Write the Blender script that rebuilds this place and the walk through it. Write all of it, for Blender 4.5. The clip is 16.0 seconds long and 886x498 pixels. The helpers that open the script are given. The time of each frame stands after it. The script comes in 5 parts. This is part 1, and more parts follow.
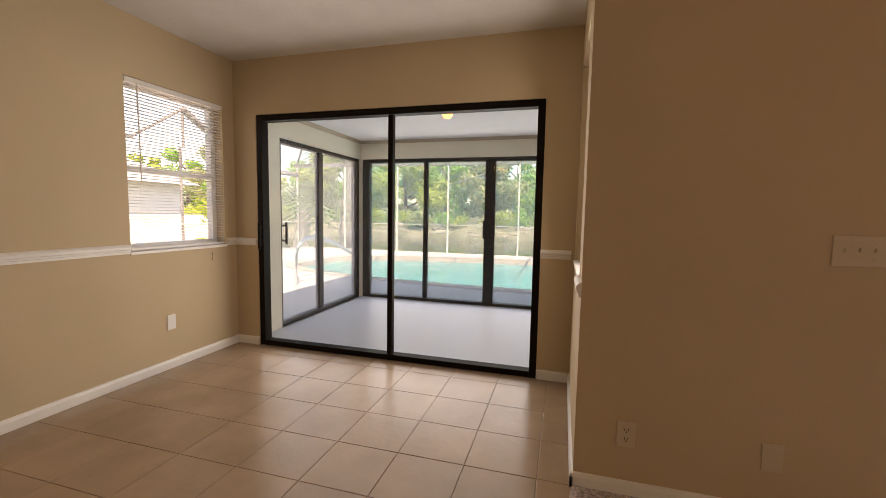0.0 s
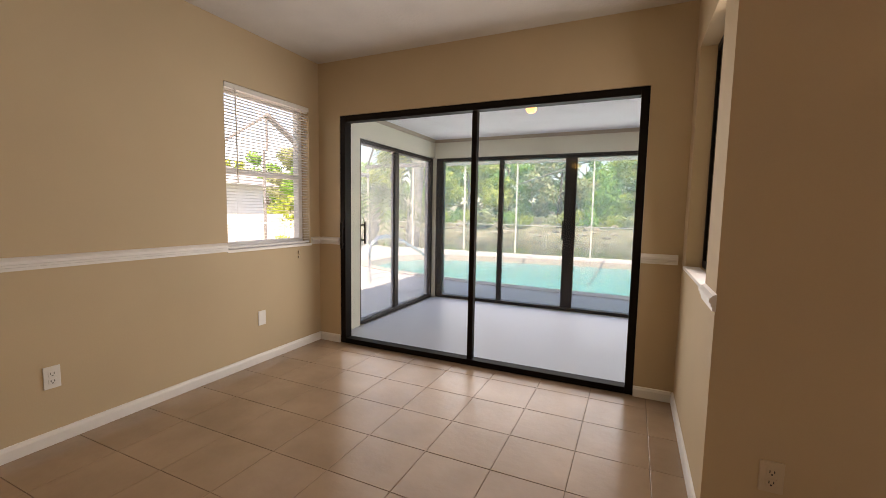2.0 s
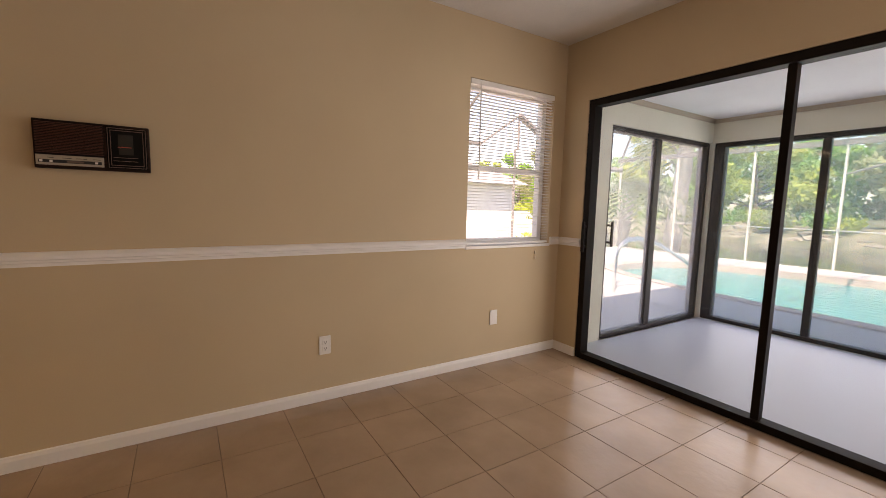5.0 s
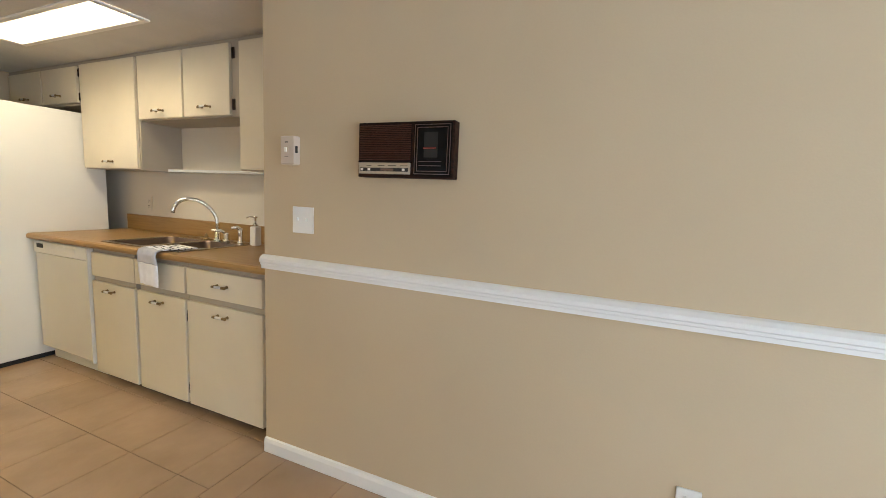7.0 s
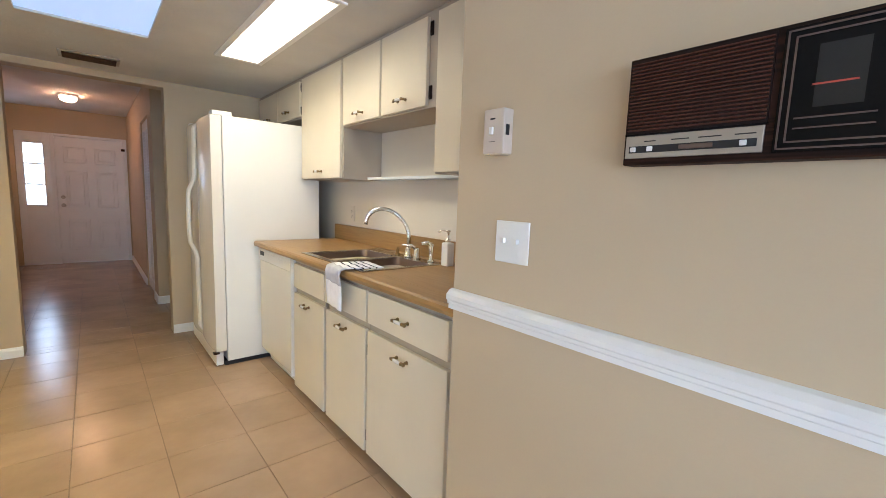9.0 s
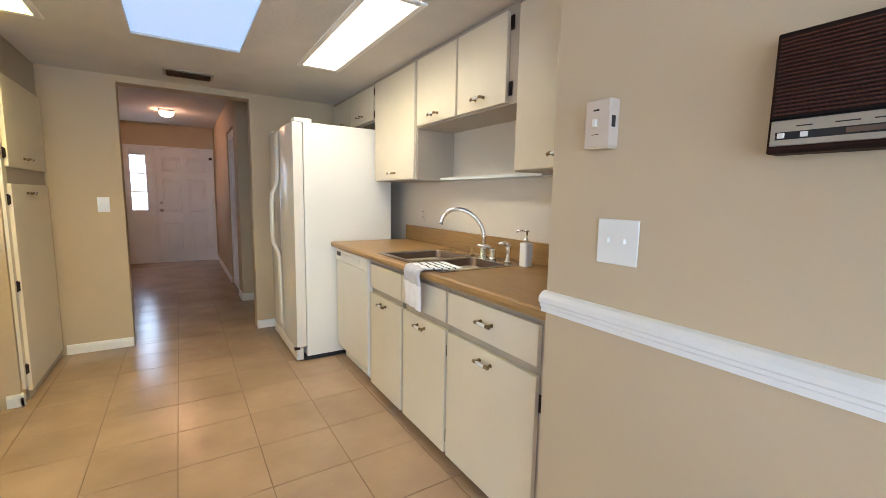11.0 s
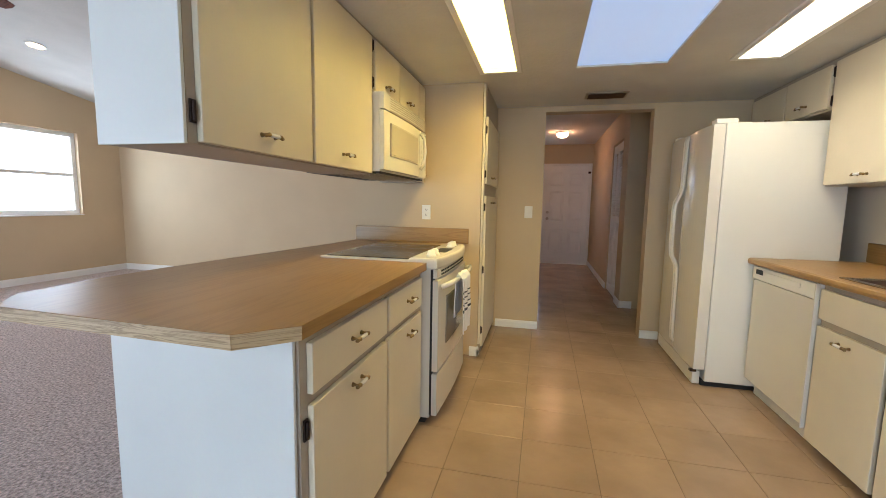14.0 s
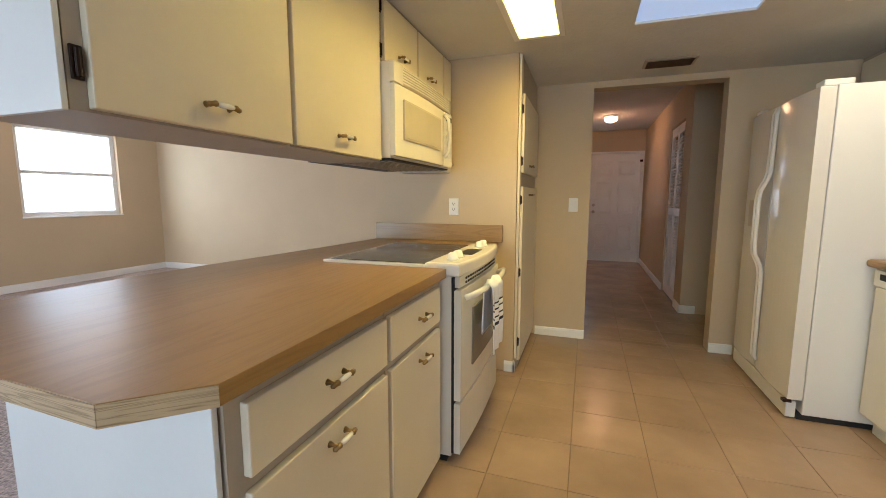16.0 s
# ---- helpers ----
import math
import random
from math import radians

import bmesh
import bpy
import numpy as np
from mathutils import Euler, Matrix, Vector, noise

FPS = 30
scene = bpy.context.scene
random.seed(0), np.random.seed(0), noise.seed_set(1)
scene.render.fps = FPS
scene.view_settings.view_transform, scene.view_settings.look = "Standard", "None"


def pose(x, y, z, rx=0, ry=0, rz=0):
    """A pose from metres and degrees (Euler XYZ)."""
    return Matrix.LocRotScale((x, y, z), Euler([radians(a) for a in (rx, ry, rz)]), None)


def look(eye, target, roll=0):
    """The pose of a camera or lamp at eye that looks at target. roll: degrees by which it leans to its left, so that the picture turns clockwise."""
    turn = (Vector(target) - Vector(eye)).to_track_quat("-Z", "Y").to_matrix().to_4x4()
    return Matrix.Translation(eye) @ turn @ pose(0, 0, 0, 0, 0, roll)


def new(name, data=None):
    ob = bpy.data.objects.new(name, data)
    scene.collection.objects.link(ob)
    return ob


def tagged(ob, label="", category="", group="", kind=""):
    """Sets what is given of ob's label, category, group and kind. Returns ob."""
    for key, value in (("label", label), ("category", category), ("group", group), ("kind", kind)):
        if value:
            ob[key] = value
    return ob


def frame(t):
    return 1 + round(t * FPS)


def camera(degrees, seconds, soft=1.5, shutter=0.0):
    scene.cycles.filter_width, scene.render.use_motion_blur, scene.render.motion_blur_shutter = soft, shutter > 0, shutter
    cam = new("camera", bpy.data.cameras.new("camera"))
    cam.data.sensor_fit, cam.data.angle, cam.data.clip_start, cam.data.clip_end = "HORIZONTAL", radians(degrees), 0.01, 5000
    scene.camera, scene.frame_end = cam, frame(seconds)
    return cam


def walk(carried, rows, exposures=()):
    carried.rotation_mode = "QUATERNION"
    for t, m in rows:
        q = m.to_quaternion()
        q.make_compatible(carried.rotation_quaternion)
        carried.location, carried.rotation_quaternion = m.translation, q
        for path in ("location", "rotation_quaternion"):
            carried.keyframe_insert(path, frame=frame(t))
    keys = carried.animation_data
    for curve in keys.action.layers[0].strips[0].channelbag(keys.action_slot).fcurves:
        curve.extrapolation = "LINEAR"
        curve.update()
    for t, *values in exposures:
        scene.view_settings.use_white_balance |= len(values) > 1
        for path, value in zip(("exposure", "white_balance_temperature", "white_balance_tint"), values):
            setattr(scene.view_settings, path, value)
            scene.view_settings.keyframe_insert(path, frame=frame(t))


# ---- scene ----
cam = camera(93.9, 16.0, soft=0.8)
PATH = [
    (0, (0.277, 0.225, 1.234), (-0.276, 2.139, 1.061), 1.0),
    (0.5, (0.25, 0.224, 1.231), (-0.282, 2.144, 1.058), 0.9),
    (1, (0.247, 0.261, 1.226), (-0.334, 2.167, 1.054), 0.8),
    (1.5, (0.167, 0.282, 1.232), (-0.505, 2.157, 1.052), 0.9),
    (2, (0.072, 0.302, 1.234), (-0.76, 2.112, 1.053), 1.0),
    (2.5, (-0.007, 0.303, 1.222), (-1.047, 2.002, 1.045), 1.3),
    (3, (-0.05, 0.298, 1.227), (-1.295, 1.852, 1.044), 1.4),
    (3.2, (-0.05, 0.293, 1.229), (-1.368, 1.786, 1.046), 1.4),
    (5.5, (-0.22, 0.802, 1.235), (-2.051, 1.576, 1.011), 1.5),
    (6, (-0.48, 1.0, 1.253), (-2.446, 1.291, 1.026), 1.8),
    (6.5, (-0.835, 1.131, 1.276), (-2.796, 0.816, 1.039), 2.5),
    (7, (-1.181, 1.073, 1.282), (-3.001, 0.281, 1.032), 2.6),
    (7.5, (-1.487, 0.939, 1.273), (-3.102, -0.213, 1.02), 2.7),
    (8, (-1.687, 0.738, 1.284), (-3.124, -0.629, 1.025), 2.6),
    (8.2, (-1.714, 0.662, 1.27), (-3.097, -0.761, 1.016), 2.6),
    (10.3, (-1.722, 0.477, 1.259), (-2.941, -1.09, 1.018), 1.5),
    (10.5, (-1.715, 0.478, 1.251), (-2.903, -1.113, 1.008), 1.3),
    (11, (-1.657, 0.432, 1.257), (-2.722, -1.243, 1.011), 1.1),
    (11.5, (-1.58, 0.383, 1.254), (-2.443, -1.406, 1.013), 1.0),
    (12, (-1.492, 0.35, 1.254), (-2.087, -1.545, 1.02), 1.1),
    (12.5, (-1.417, 0.351, 1.251), (-1.7, -1.615, 1.02), 1.1),
    (13, (-1.359, 0.36, 1.246), (-1.341, -1.627, 1.019), 1.0),
    (13.5, (-1.319, 0.386, 1.236), (-1.045, -1.583, 1.013), 1.0),
    (14, (-1.295, 0.414, 1.232), (-0.834, -1.519, 1.009), 1.0),
    (14.5, (-1.285, 0.42, 1.23), (-0.706, -1.481, 1.006), 0.8),
    (15, (-1.278, 0.397, 1.229), (-0.639, -1.484, 1.0), 0.6),
    (15.5, (-1.257, 0.29, 1.241), (-0.607, -1.587, 1.005), 0.4),
    (16, (-1.269, -0.016, 1.218), (-0.62, -1.892, 0.97), 0.0),
]
EXPOSURES = [(0, 1.5, 9200, 29), (3.2, 1.52, 8200, 27), (5.5, 1.48, 8800, 38), (6, 1.68, 9600, 46), (6.5, 2.1, 7500, 24), (7, 2.55, 6050, 14), (8.2, 2.86, 5400, 15), (10.5, 2.96, 5350, 15), (11, 2.9, 5400, 14), (12, 2.78, 5550, 13), (13, 2.62, 5650, 13), (16, 2.52, 5800, 14)]
walk(cam, [(t, look(eye, target, roll)) for t, eye, target, roll in PATH], EXPOSURES)

# ---- daylight, lamps ----
world = bpy.data.worlds.new("world")
scene.world = world
world.use_nodes = True
wn = world.node_tree
sky = wn.nodes.new("ShaderNodeTexSky")
sky.sky_type, sky.sun_disc = "NISHITA", False
sky.sun_elevation, sky.sun_rotation = radians(54), radians(148)
wn.links.new(sky.outputs[0], wn.nodes["Background"].inputs[0])
wn.nodes["Background"].inputs[1].default_value = 0.15

sun = new("sun", bpy.data.lights.new("sun", "SUN"))
sun.data.energy, sun.data.angle, sun.data.color = 5.0, radians(0.5), (1, 0.95, 0.87)
sun.matrix_world = look((5, -8, 13), (0, 0, 0))


def area(name, place, target, w, h, watts, colour, spread=180):
    lamp = new(name, bpy.data.lights.new(name, "AREA"))
    lamp.data.shape, lamp.data.size, lamp.data.size_y = "RECTANGLE", w, h
    lamp.data.energy, lamp.data.color, lamp.data.spread = watts, colour, radians(spread)
    lamp.matrix_world = look(place, target)
    return lamp


# living room window daylight, then fill from an added opening, out of the walk's sight
area("living_window_daylight", (5.86, -3.91, 1.57), (4.0, -3.91, 1.5), 1.2, 1.2, 8, (0.8, 0.91, 1))
area("living_opening_fill", (3.3, 2.22, 1.05), (3.3, 0, 1.0), 2.3, 2.0, 17.5, (0.86, 0.94, 1))
# daylight in the inside window between nook and lanai
area("nook_window_daylight", (0.44, 2.77, 1.56), (-2.6, 1.2, 1.2), 0.7, 1.1, 2.8, (0.84, 0.93, 1))
# daylight in the nook's and the lanai's sliding doors
area("nook_slider_daylight", (-1.12, 3.26, 1.05), (-1.12, 0, 1.0), 2.35, 1.95, 6.2, (0.8, 0.92, 1))
area("lanai_slider_daylight", (1.4, 5.66, 1.0), (1.4, 3.0, 0.9), 7.6, 1.9, 22, (0.8, 0.92, 1))

# the tubes of the two kitchen ceiling fixtures
area("kitchen_tubes", (-2.52, -1.955, 2.172), (-2.52, -1.956, 0), 0.26, 1.2, 1.5, (1, 0.84, 0.55), 140)
area("kitchen_warm_tubes", (-0.971, -1.955, 2.172), (-0.971, -1.956, 0), 0.26, 1.2, 2.1, (1, 0.76, 0.24), 140)

# ---- materials ----
def surface(name, colour, rough=0.5, metal=0.0, var=0.06, coarse=2.5, fine=60.0, bump=0.1, depth=0.002, spec=0.5, second=None, patch=0.5, coat=0.0):
    """A surface with stains at one scale and grain at another; second: the colour of its worn patches."""
    m = bpy.data.materials.new(name)
    m.use_nodes = True
    t = m.node_tree
    b = t.nodes["Principled BSDF"]
    geo = t.nodes.new("ShaderNodeNewGeometry")
    big, small = t.nodes.new("ShaderNodeTexNoise"), t.nodes.new("ShaderNodeTexNoise")
    big.inputs["Scale"].default_value, big.inputs["Detail"].default_value = coarse, 5
    small.inputs["Scale"].default_value, small.inputs["Detail"].default_value = fine, 4
    ramp = t.nodes.new("ShaderNodeValToRGB")
    lo = [c * (1 - var) for c in (second or colour)] + [1]
    hi = [min(1, c * (1 + var)) for c in colour] + [1]
    ramp.color_ramp.elements[0].position, ramp.color_ramp.elements[1].position = patch - 0.2, patch + 0.2
    ramp.color_ramp.elements[0].color, ramp.color_ramp.elements[1].color = lo, hi
    grain = t.nodes.new("ShaderNodeMix")
    grain.data_type, grain.blend_type = "RGBA", "MULTIPLY"
    grain.inputs[0].default_value = var
    bm_ = t.nodes.new("ShaderNodeBump")
    bm_.inputs["Strength"].default_value, bm_.inputs["Distance"].default_value = bump, depth
    rr = t.nodes.new("ShaderNodeMapRange")
    rr.inputs[3].default_value, rr.inputs[4].default_value = max(0.02, rough - 0.07), min(1, rough + 0.07)
    for n in (big, small):
        t.links.new(geo.outputs["Position"], n.inputs["Vector"])
    t.links.new(big.outputs[0], ramp.inputs[0])
    t.links.new(ramp.outputs[0], grain.inputs[6])
    t.links.new(small.outputs[1], grain.inputs[7])
    t.links.new(grain.outputs[2], b.inputs["Base Color"])
    t.links.new(small.outputs[0], bm_.inputs["Height"])
    t.links.new(bm_.outputs[0], b.inputs["Normal"])
    t.links.new(big.outputs[0], rr.inputs[0])
    t.links.new(rr.outputs[0], b.inputs["Roughness"])
    b.inputs["Metallic"].default_value, b.inputs["Specular IOR Level"].default_value = metal, spec
    b.inputs["Coat Weight"].default_value = coat
    return m


def glow(name, colour, strength):
    m = bpy.data.materials.new(name)
    m.use_nodes = True
    b = m.node_tree.nodes["Principled BSDF"]
    b.inputs["Base Color"].default_value = (0.8, 0.8, 0.8, 1)
    b.inputs["Emission Color"].default_value = (*colour, 1)
    b.inputs["Emission Strength"].default_value = strength
    return m


def wood(name, dark, light, rough, along="Y", stretch=14.0, scale=2.2):
    m = surface(name, light, rough, var=0.08, fine=90, bump=0.05)
    t = m.node_tree
    geo, mapping = t.nodes.new("ShaderNodeNewGeometry"), t.nodes.new("ShaderNodeMapping")
    mapping.inputs["Scale"].default_value = [1 / stretch * 4 if a in along else 4 for a in "XYZ"]
    wave = t.nodes.new("ShaderNodeTexNoise")
    wave.inputs["Scale"].default_value, wave.inputs["Detail"].default_value, wave.inputs["Distortion"].default_value = scale, 7, 2.2
    rings = t.nodes.new("ShaderNodeMath")
    rings.operation = "PINGPONG"
    rings.inputs[1].default_value = 0.09
    ramp = t.nodes.new("ShaderNodeValToRGB")
    ramp.color_ramp.elements[0].color, ramp.color_ramp.elements[1].color = (*dark, 1), (*light, 1)
    ramp.color_ramp.elements[0].position, ramp.color_ramp.elements[1].position = 0.05, 0.6
    ten = t.nodes.new("ShaderNodeMath")
    ten.operation = "MULTIPLY"
    ten.inputs[1].default_value = 11
    t.links.new(geo.outputs["Position"], mapping.inputs[0])
    t.links.new(mapping.outputs[0], wave.inputs["Vector"])
    t.links.new(wave.outputs[0], rings.inputs[0])
    t.links.new(rings.outputs[0], ten.inputs[0])
    t.links.new(ten.outputs[0], ramp.inputs[0])
    grain = [n for n in t.nodes if n.type == "MIX"][0]
    t.links.new(ramp.outputs[0], grain.inputs[6])
    return m


def glass(name, tint=(1, 1, 1), haze=0.0):
    """A thin pane: clear, with a weak mirror image that grows at a slant; haze: share of a translucent white veil."""
    m = bpy.data.materials.new(name)
    m.use_nodes = True
    t = m.node_tree
    clear, shine, mix = t.nodes.new("ShaderNodeBsdfTransparent"), t.nodes.new("ShaderNodeBsdfGlossy"), t.nodes.new("ShaderNodeMixShader")
    slant, power, scale = t.nodes.new("ShaderNodeLayerWeight"), t.nodes.new("ShaderNodeMath"), t.nodes.new("ShaderNodeMath")
    power.operation, scale.operation = "POWER", "MULTIPLY_ADD"
    power.inputs[1].default_value = 4.0
    scale.inputs[1].default_value, scale.inputs[2].default_value = 0.45, 0.025
    t.links.new(slant.outputs["Facing"], power.inputs[0])
    t.links.new(power.outputs[0], scale.inputs[0])
    clear.inputs[0].default_value = (*tint, 1)
    shine.inputs["Roughness"].default_value = 0.02
    t.links.new(scale.outputs[0], mix.inputs[0])
    t.links.new(clear.outputs[0], mix.inputs[1])
    t.links.new(shine.outputs[0], mix.inputs[2])
    last = mix
    if haze:
        milky, veil = t.nodes.new("ShaderNodeBsdfTranslucent"), t.nodes.new("ShaderNodeMixShader")
        veil.inputs[0].default_value = haze
        t.links.new(mix.outputs[0], veil.inputs[1])
        t.links.new(milky.outputs[0], veil.inputs[2])
        last = veil
    t.links.new(last.outputs[0], t.nodes["Material Output"].inputs[0])
    return m


WALL = surface("beige_wall_paint", (0.565, 0.442, 0.288), 0.75, var=0.05, coarse=1.3, fine=130, bump=0.2, depth=0.0016, spec=0.3)
KWALL = surface("pale_wall_paint", (0.66, 0.6, 0.5), 0.65, var=0.04, coarse=1.3, fine=130, bump=0.3, depth=0.0015, spec=0.3)
CEIL = surface("textured_ceiling_paint", (0.66, 0.635, 0.59), 0.85, var=0.05, coarse=3, fine=45, bump=0.6, depth=0.004, spec=0.2)
TRIM = surface("white_gloss_trim", (0.8, 0.78, 0.74), 0.35, var=0.04, fine=40, bump=0.06)
TILE = surface("glazed_taupe_tile", (0.4, 0.278, 0.188), 0.34, var=0.06, coarse=3, fine=26, bump=0.35, depth=0.003, spec=0.45, second=(0.34, 0.235, 0.155))
GROUT = surface("brown_grout", (0.2, 0.14, 0.09), 0.9, var=0.1, fine=200, bump=0.4)
CARPET = surface("mauve_grey_carpet", (0.74, 0.645, 0.625), 0.95, var=0.32, coarse=70, fine=230, bump=0.8, depth=0.01, spec=0.05, second=(0.5, 0.425, 0.41))
CAB = surface("cream_cabinet_paint", (0.72, 0.64, 0.49), 0.4, var=0.04, coarse=3, fine=70, bump=0.08)
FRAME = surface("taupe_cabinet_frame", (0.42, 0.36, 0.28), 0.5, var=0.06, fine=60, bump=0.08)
INNER = surface("grey_white_cabinet_side", (0.7, 0.72, 0.71), 0.45, var=0.05, coarse=2, fine=70, bump=0.06)
OAK = wood("oak_laminate", (0.295, 0.168, 0.055), (0.338, 0.198, 0.067), 0.36)
OAKX = wood("oak_laminate_splash", (0.29, 0.17, 0.05), (0.345, 0.208, 0.066), 0.33, along="X")
OAKPALE = wood("pale_oak_edge", (0.27, 0.18, 0.085), (0.5, 0.37, 0.21), 0.35, along="XY", stretch=20.0, scale=9.0)
BRONZE = surface("dark_bronze_aluminium", (0.011, 0.007, 0.005), 0.5, var=0.15, fine=50, spec=0.1)
LANAIFRAME = surface("grey_bronze_aluminium", (0.024, 0.023, 0.023), 0.45, var=0.15, fine=50, spec=0.3)
HINGE = surface("dark_brown_metal", (0.035, 0.02, 0.015), 0.4, metal=0.7, var=0.2)
BRASS = surface("antique_brass", (0.3, 0.21, 0.1), 0.34, metal=1.0, var=0.2)
CERAMIC = surface("white_ceramic", (0.82, 0.8, 0.76), 0.15, var=0.03)
APPL = surface("almond_white_enamel", (0.78, 0.755, 0.69), 0.36, var=0.03, coarse=2, fine=160, bump=0.25, depth=0.0008)
APPLG = surface("glossy_white_enamel", (0.74, 0.7, 0.62), 0.2, var=0.02, coarse=2, fine=20, bump=0.02)
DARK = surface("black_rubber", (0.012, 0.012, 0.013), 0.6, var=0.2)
COOKTOP = surface("black_ceramic_glass", (0.014, 0.012, 0.011), 0.09, var=0.2)
OVENGLASS = surface("grey_oven_glass", (0.22, 0.2, 0.18), 0.12, var=0.1)
CHROME = surface("chrome", (0.78, 0.77, 0.75), 0.1, metal=1.0, var=0.03)
BRIGHTSTEEL = surface("polished_steel_rim", (0.5, 0.47, 0.43), 0.25, metal=1.0, var=0.08, fine=200)
STEEL = surface("brushed_steel", (0.2, 0.15, 0.13), 0.36, metal=1.0, var=0.1, fine=200)
PLASTIC = surface("white_plastic", (0.78, 0.76, 0.71), 0.35, var=0.03)
IVORY = surface("ivory_plastic", (0.6, 0.5, 0.36), 0.4, var=0.05)
LANAIWALL = surface("white_stucco", (0.74, 0.73, 0.62), 0.8, var=0.05, fine=40, bump=0.4, depth=0.004)
LANAICEIL = surface("white_lanai_ceiling", (0.74, 0.76, 0.78), 0.85, var=0.05, coarse=2, fine=45, bump=0.5, depth=0.003, spec=0.2)
LANAIFLOOR = surface("pale_deck_coating", (0.5, 0.53, 0.6), 0.42, var=0.07, coarse=1.2, fine=80, bump=0.2)
# each tile a little lighter or darker than the next
tn = TILE.node_tree
sheen = [n for n in tn.nodes if n.type == "MAP_RANGE"][0]
sheen.inputs[3].default_value, sheen.inputs[4].default_value = 0.17, 0.26
info, vary, shade = tn.nodes.new("ShaderNodeObjectInfo"), tn.nodes.new("ShaderNodeMapRange"), tn.nodes.new("ShaderNodeMix")
vary.inputs[3].default_value, vary.inputs[4].default_value = 0.94, 1.04
shade.data_type, shade.blend_type = "RGBA", "MULTIPLY"
shade.inputs[0].default_value = 1.0
grain_ = [n for n in tn.nodes if n.type == "MIX" and n != shade][0]
tn.links.new(info.outputs["Random"], vary.inputs[0])
tn.links.new(grain_.outputs[2], shade.inputs[6])
tn.links.new(vary.outputs[0], shade.inputs[7])
tn.links.new(shade.outputs[2], tn.nodes["Principled BSDF"].inputs["Base Color"])
SLAT = surface("white_blind_slat", (0.8, 0.79, 0.75), 0.4, var=0.03)
sn = SLAT.node_tree
back, both = sn.nodes.new("ShaderNodeBsdfTranslucent"), sn.nodes.new("ShaderNodeMixShader")
back.inputs[0].default_value, both.inputs[0].default_value = (0.85, 0.83, 0.78, 1), 0.55
sn.links.new(sn.nodes["Principled BSDF"].outputs[0], both.inputs[1])
sn.links.new(back.outputs[0], both.inputs[2])
sn.links.new(both.outputs[0], sn.nodes["Material Output"].inputs[0])
PANE = glass("window_glass")
# translucent share stands in for white daylight glare in the living room window
WHITENEDPANE = glass("whitened_window_glass", haze=0.35)
# pale glare over the view outside, put into the pane as a translucent share
VEILPANE = glass("glare_veiled_glass", (0.84, 0.9, 0.9), 0.22)
PANEL = glow("lit_diffuser", (1, 0.84, 0.5), 0.75)
WARMPANEL = glow("warm_lit_diffuser", (1, 0.7, 0.11), 1.6)
SKYPANEL = glow("skylight_diffuser", (0.36, 0.6, 0.95), 0.1)


# ---- building blocks ----
ORIGIN = {}


def thing(name, at, label, category, group="", kind=""):
    ob = new(name)
    ob.empty_display_size = 0.1
    ob.location = at
    ORIGIN[ob.name] = Vector(at)
    return tagged(ob, label, category, group, kind)


def part(name, bm, material, parent=None, label="", smooth=False):
    """Links bm, which is given in world metres, as one mesh under parent."""
    org = ORIGIN.get(parent.name, Vector((0, 0, 0))) if parent else Vector((0, 0, 0))
    if org.length:
        bmesh.ops.translate(bm, verts=bm.verts, vec=-org)
    if smooth:
        for f in bm.faces:
            f.smooth = True
    me = bpy.data.meshes.new(name)
    bm.to_mesh(me)
    bm.free()
    me.materials.append(material)
    ob = new(name, me)
    if parent:
        ob.parent = parent
    ORIGIN[ob.name] = org
    if label:
        ob["label"] = label
    return ob


def box(*spans, bm=None, bevel=0.0, seg=2):
    """A block between x0,x1,y0,y1,z0,z1, added to bm."""
    bm = bm or bmesh.new()
    x0, x1, y0, y1, z0, z1 = spans
    v = [bm.verts.new((x, y, z)) for z in (z0, z1) for x, y in ((x0, y0), (x1, y0), (x1, y1), (x0, y1))]
    fs = [bm.faces.new([v[i] for i in q]) for q in ((3, 2, 1, 0), (4, 5, 6, 7), (0, 1, 5, 4), (1, 2, 6, 5), (2, 3, 7, 6), (3, 0, 4, 7))]
    if bevel:
        es = {e for f in fs for e in f.edges}
        bmesh.ops.bevel(bm, geom=list(es), offset=bevel, segments=seg, profile=0.5, affect="EDGES")
    return bm


def prism(points, z0, z1, bm=None, bevel=0.0, seg=2):
    """A plan outline raised from z0 to z1."""
    bm = bm or bmesh.new()
    lo = [bm.verts.new((x, y, z0)) for x, y in points]
    hi = [bm.verts.new((x, y, z1)) for x, y in points]
    n = len(points)
    fs = [bm.faces.new(lo[::-1]), bm.faces.new(hi)] + [bm.faces.new((lo[i], lo[(i + 1) % n], hi[(i + 1) % n], hi[i])) for i in range(n)]
    bmesh.ops.recalc_face_normals(bm, faces=fs)
    if bevel:
        bmesh.ops.bevel(bm, geom=list({e for f in fs[:2] for e in f.edges}), offset=bevel, segments=seg, profile=0.5, affect="EDGES")
    return bm


def swept(outline, axis, a, b, bm=None):
    """A profile in the plane across an axis, drawn from a to b; outline: pairs in the order of the two other axes."""
    bm = bm or bmesh.new()
    put = {"x": lambda u, v, s: (s, u, v), "y": lambda u, v, s: (u, s, v), "z": lambda u, v, s: (u, v, s)}[axis]
    lo, hi = [[bm.verts.new(put(u, v, s)) for u, v in outline] for s in (a, b)]
    n = len(outline)
    fs = [bm.faces.new(lo), bm.faces.new(hi)] + [bm.faces.new((lo[i], lo[(i + 1) % n], hi[(i + 1) % n], hi[i])) for i in range(n)]
    bmesh.ops.recalc_face_normals(bm, faces=fs)
    return bm


